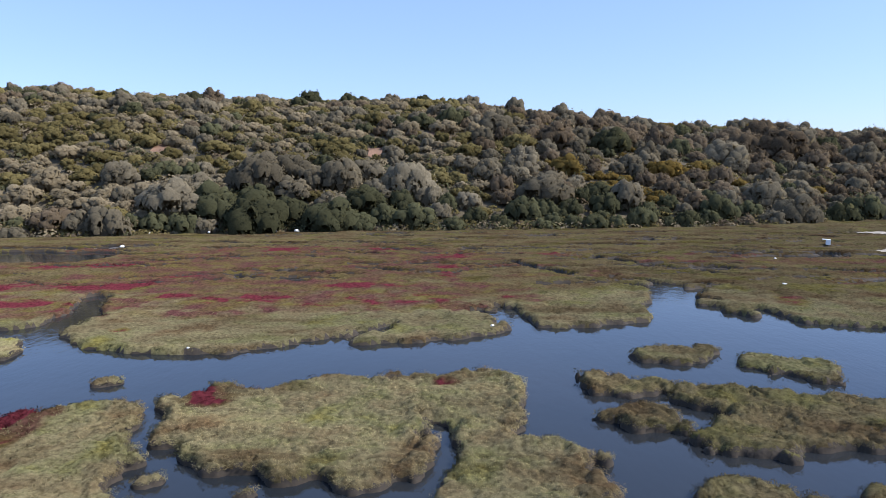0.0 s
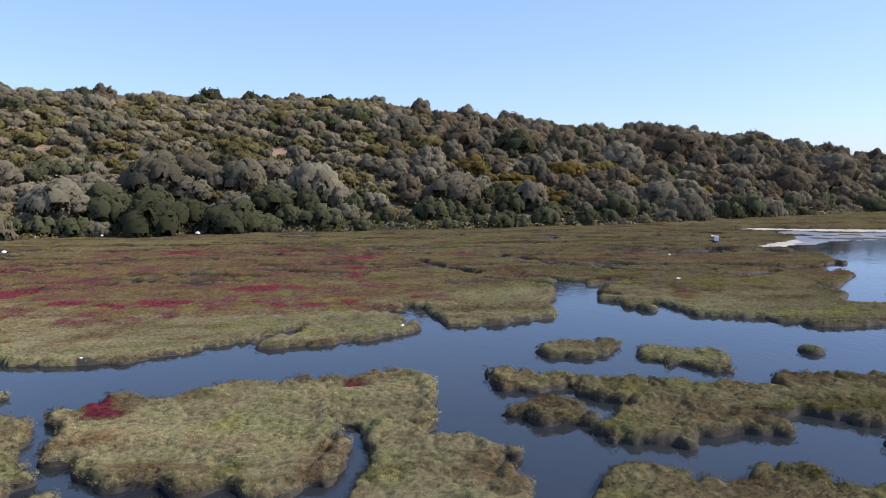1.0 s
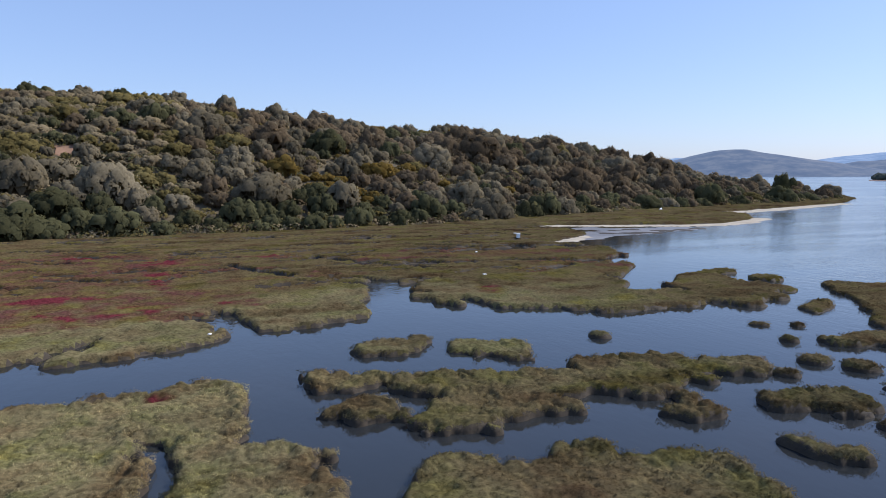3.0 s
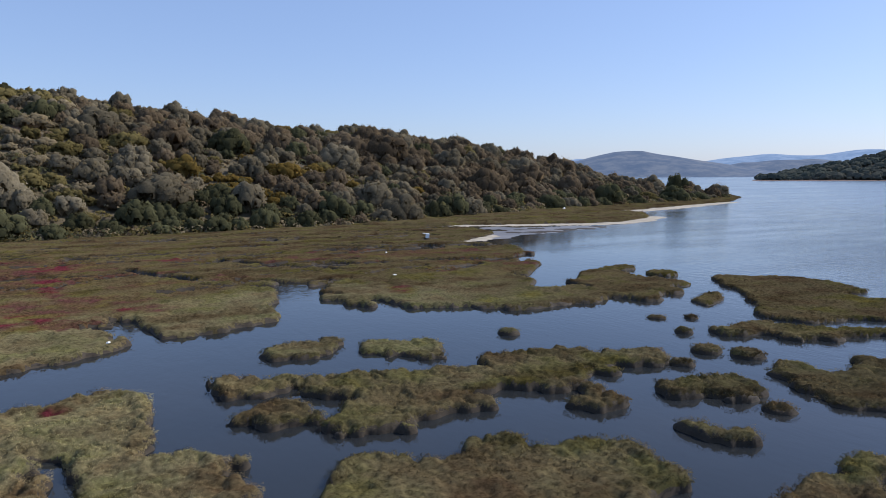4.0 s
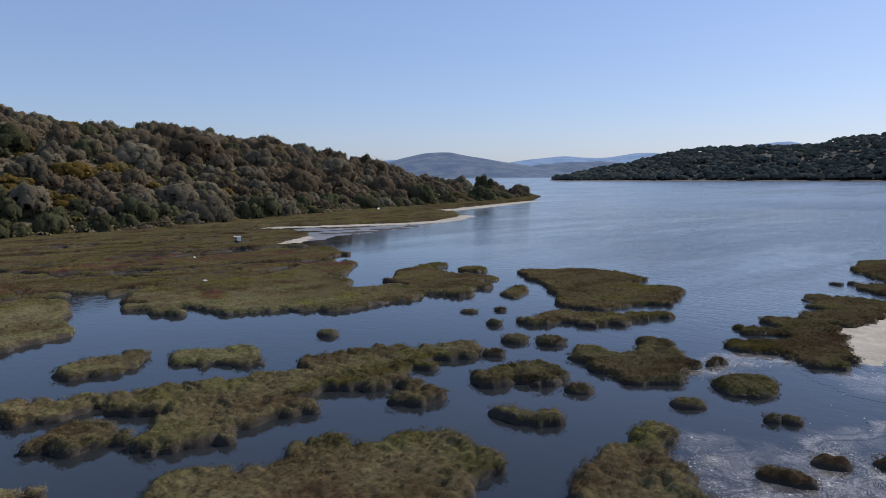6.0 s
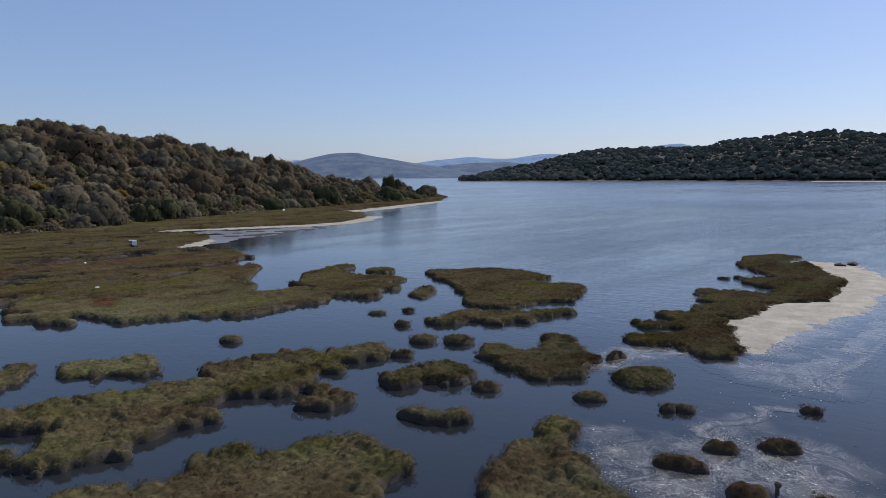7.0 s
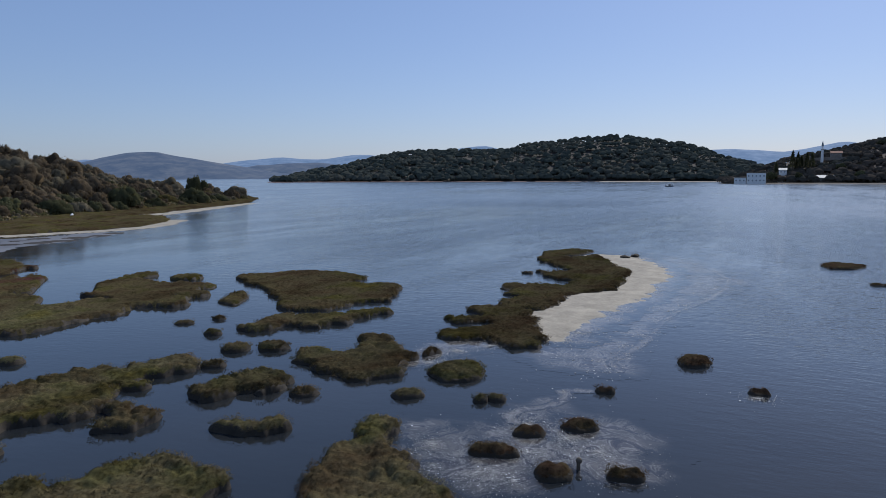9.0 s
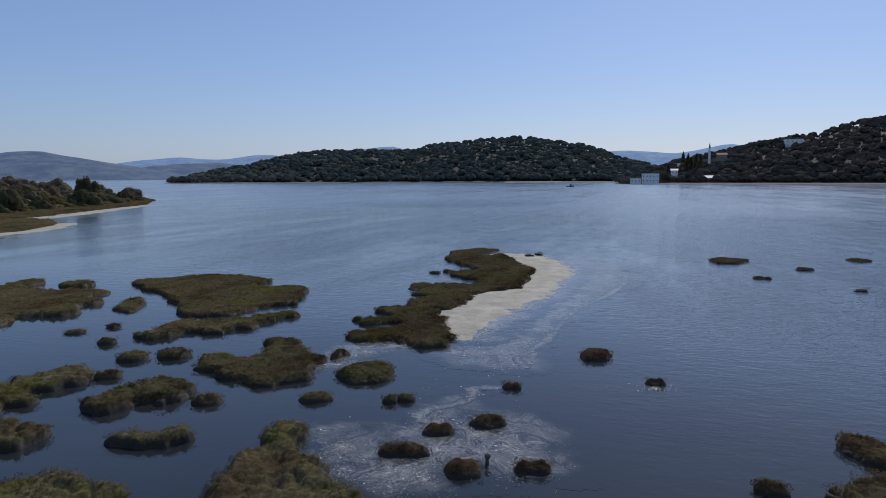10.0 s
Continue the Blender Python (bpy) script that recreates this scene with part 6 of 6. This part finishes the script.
# ---------------- lone tree at the headland ----------------
lone = shrub("headland_tree", "lone dark tree with a spreading crown at the headland", "tree", "", LENTISK, 77, 8, 900, 0.075, 1.0, 0.7)
lone.matrix_basis = Matrix.LocRotScale((145.5, 130.0, 0.6), None, (3.3, 3.3, 4.3))


# ---------------- floating scum ----------------
def scum(name, label, spots, line=(), wide=0.3, count=2500, size=0.06, more=3, material=SCUM):
    """Small flat flakes of dried algae that float on the water."""
    r = np.random.default_rng(19)
    px, py = [], []
    for x, y, rad, n in spots:
        n *= more
        ang, d = r.random(n) * 2 * np.pi, rad * np.abs(r.normal(size=n)) * 0.85
        px.append(x + np.cos(ang) * d)
        py.append(y + np.sin(ang) * d)
    for (ax, ay), (bx, by) in zip(line, line[1:]):
        u = r.random(count)
        off = r.normal(size=count) * wide * (0.4 + 0.6 * u)
        ll = math.hypot(bx - ax, by - ay)
        px.append(ax + (bx - ax) * u - off * (by - ay) / ll + 0.25 * vnoise(u * 6, u * 0 + ax, 3))
        py.append(ay + (by - ay) * u + off * (bx - ax) / ll + 0.25 * vnoise(u * 6, u * 0 + ay, 4))
    px, py = np.concatenate(px), np.concatenate(py)
    keep = vnoise(px / 0.7, py / 0.7, 81) + 0.5 * vnoise(px / 0.2, py / 0.2, 82) + 0.7 * r.normal(size=len(px)) > 0.1
    px, py = px[keep], py[keep]
    n = len(px)
    a0 = r.random(n) * 2 * np.pi
    s = size * (0.3 + 1.2 * r.random(n) ** 2)
    tri = np.empty((n, 3, 3))
    for k in range(3):
        a1 = a0 + k * 2.1 + 0.5 * r.random(n)
        rr = s * (0.6 + 0.8 * r.random(n))
        tri[:, k] = np.stack([px + np.cos(a1) * rr, py + np.sin(a1) * rr, 0.012 + 0.006 * r.random(n)], -1)
    return tagged(new(name, tri_mesh(name, tri, material)), label, "scum", kind="stuff")


SPOTS = [(16.5, 6.9, 0.7, 900), (15.2, 6.3, 0.9, 900), (15.2, 5.2, 1.1, 900), (16.9, 4.4, 1.2, 1200), (18.2, 3.7, 1.0, 1400), (17.6, 2.7, 0.9, 900), (16.4, 2.3, 0.8, 600), (15.1, 4.2, 1.0, 700),
         (24.0, 10.3, 0.8, 1600), (26.2, 10.0, 1.0, 2200), (27.4, 9.0, 0.9, 1800), (23.9, -1.2, 0.4, 500), (18.9, 5.0, 0.7, 700)]
scum("floating_scum", "pale dried algae scattered on shallow water", SPOTS, size=0.012, more=3)
r = np.random.default_rng(5)
EDGE = [(x + 0.9 * rad * math.sin(k * 1.3), y - 0.9 * rad, 1.2, 400) for k, (x, y, rad) in enumerate([(41.1, 6.77, 2.25), (35.5, 7.73, 1.95), (60.8, 8.5, 1.93), (57.9, 7.25, 1.87), (52.3, 5.49, 1.69), (48.3, 5.49, 1.53), (55.2, 6.13, 1.54), (38.2, 6.93, 1.74), (32.3, 7.25, 1.33), (44.3, 5.65, 1.35), (62.1, 9, 1.81), (50.2, 5.49, 1.61), (45.9, 5.49, 1.32), (30.5, 7.09, 0.86), (63.2, 10.8, 0.85), (34.4, 7.57, 1.77), (43, 6.13, 1.69), (56.6, 6.77, 1.76), (59, 7.73, 1.91), (53.6, 5.65, 1.5), (29.6, 6.93, 0.54), (36.6, 7.41, 1.82)])]
scum("sand_edge_scum", "loose pale scum at the edge of the sand bar", EDGE, size=0.03, more=2)
LINE = [(25.4, 3.3), (26.6, 3.9), (28.0, 3.5), (29.5, 3.2), (31.9, 2.9), (35.3, 2.7), (38.1, 2.3), (40.1, 1.6), (42.9, 0.8), (47.6, 0.0), (51.4, -0.1), (55.5, 0.9), (60.0, 2.6), (63.5, 4.1), (66.3, 6.2)]
SWIRL = [(18.9, 5.3), (19.3, 5.7), (20.1, 5.5), (20.6, 4.8), (21.4, 4.5), (22.0, 4.5), (22.3, 4.8), (22.6, 4.3), (22.7, 3.7)]


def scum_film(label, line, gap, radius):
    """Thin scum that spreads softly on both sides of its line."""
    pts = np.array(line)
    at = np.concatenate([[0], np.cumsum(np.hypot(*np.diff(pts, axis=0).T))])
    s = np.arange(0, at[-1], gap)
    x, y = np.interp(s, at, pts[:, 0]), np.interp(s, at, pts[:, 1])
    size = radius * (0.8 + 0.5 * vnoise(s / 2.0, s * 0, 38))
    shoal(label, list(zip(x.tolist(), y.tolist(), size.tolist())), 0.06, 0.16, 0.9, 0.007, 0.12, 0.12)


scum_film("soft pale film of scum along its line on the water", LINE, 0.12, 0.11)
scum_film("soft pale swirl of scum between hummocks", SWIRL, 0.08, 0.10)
scum("scum_line", "thin pale line of floating scum beyond the sand bar", (), LINE, 0.2, 260, 0.02)
scum("scum_swirl", "pale swirl of floating scum between hummocks", (), SWIRL, 0.12, 160, 0.012)
scum("scum_flakes", "loose flakes of dried algae along the scum line", [(x, y + 0.4, 0.7, 60) for x, y in LINE], size=0.026, more=3)
# white flakes laid on the shallows in place of the sun's glints
FLECKS = [(x, y, 1.0, 22) for x, y, rad, n in SPOTS] + [(27.1, 6.2, 1.5, 25), (30.4, 5.6, 1.6, 30), (34.6, 4.6, 1.8, 34), (39.0, 3.6, 1.8, 34), (44.0, 2.8, 2.2, 40), (49.0, 1.8, 2.4, 40), (55.0, 3.0, 2.4, 40), (24.6, 4.2, 1.2, 30), (21.5, 5.5, 1.2, 30), (19.5, 3.6, 1.2, 30)]
scum("foam_flecks", "tiny white flecks standing in for sun sparkle on the shallows", FLECKS, size=0.022, more=3, material=WHITE)
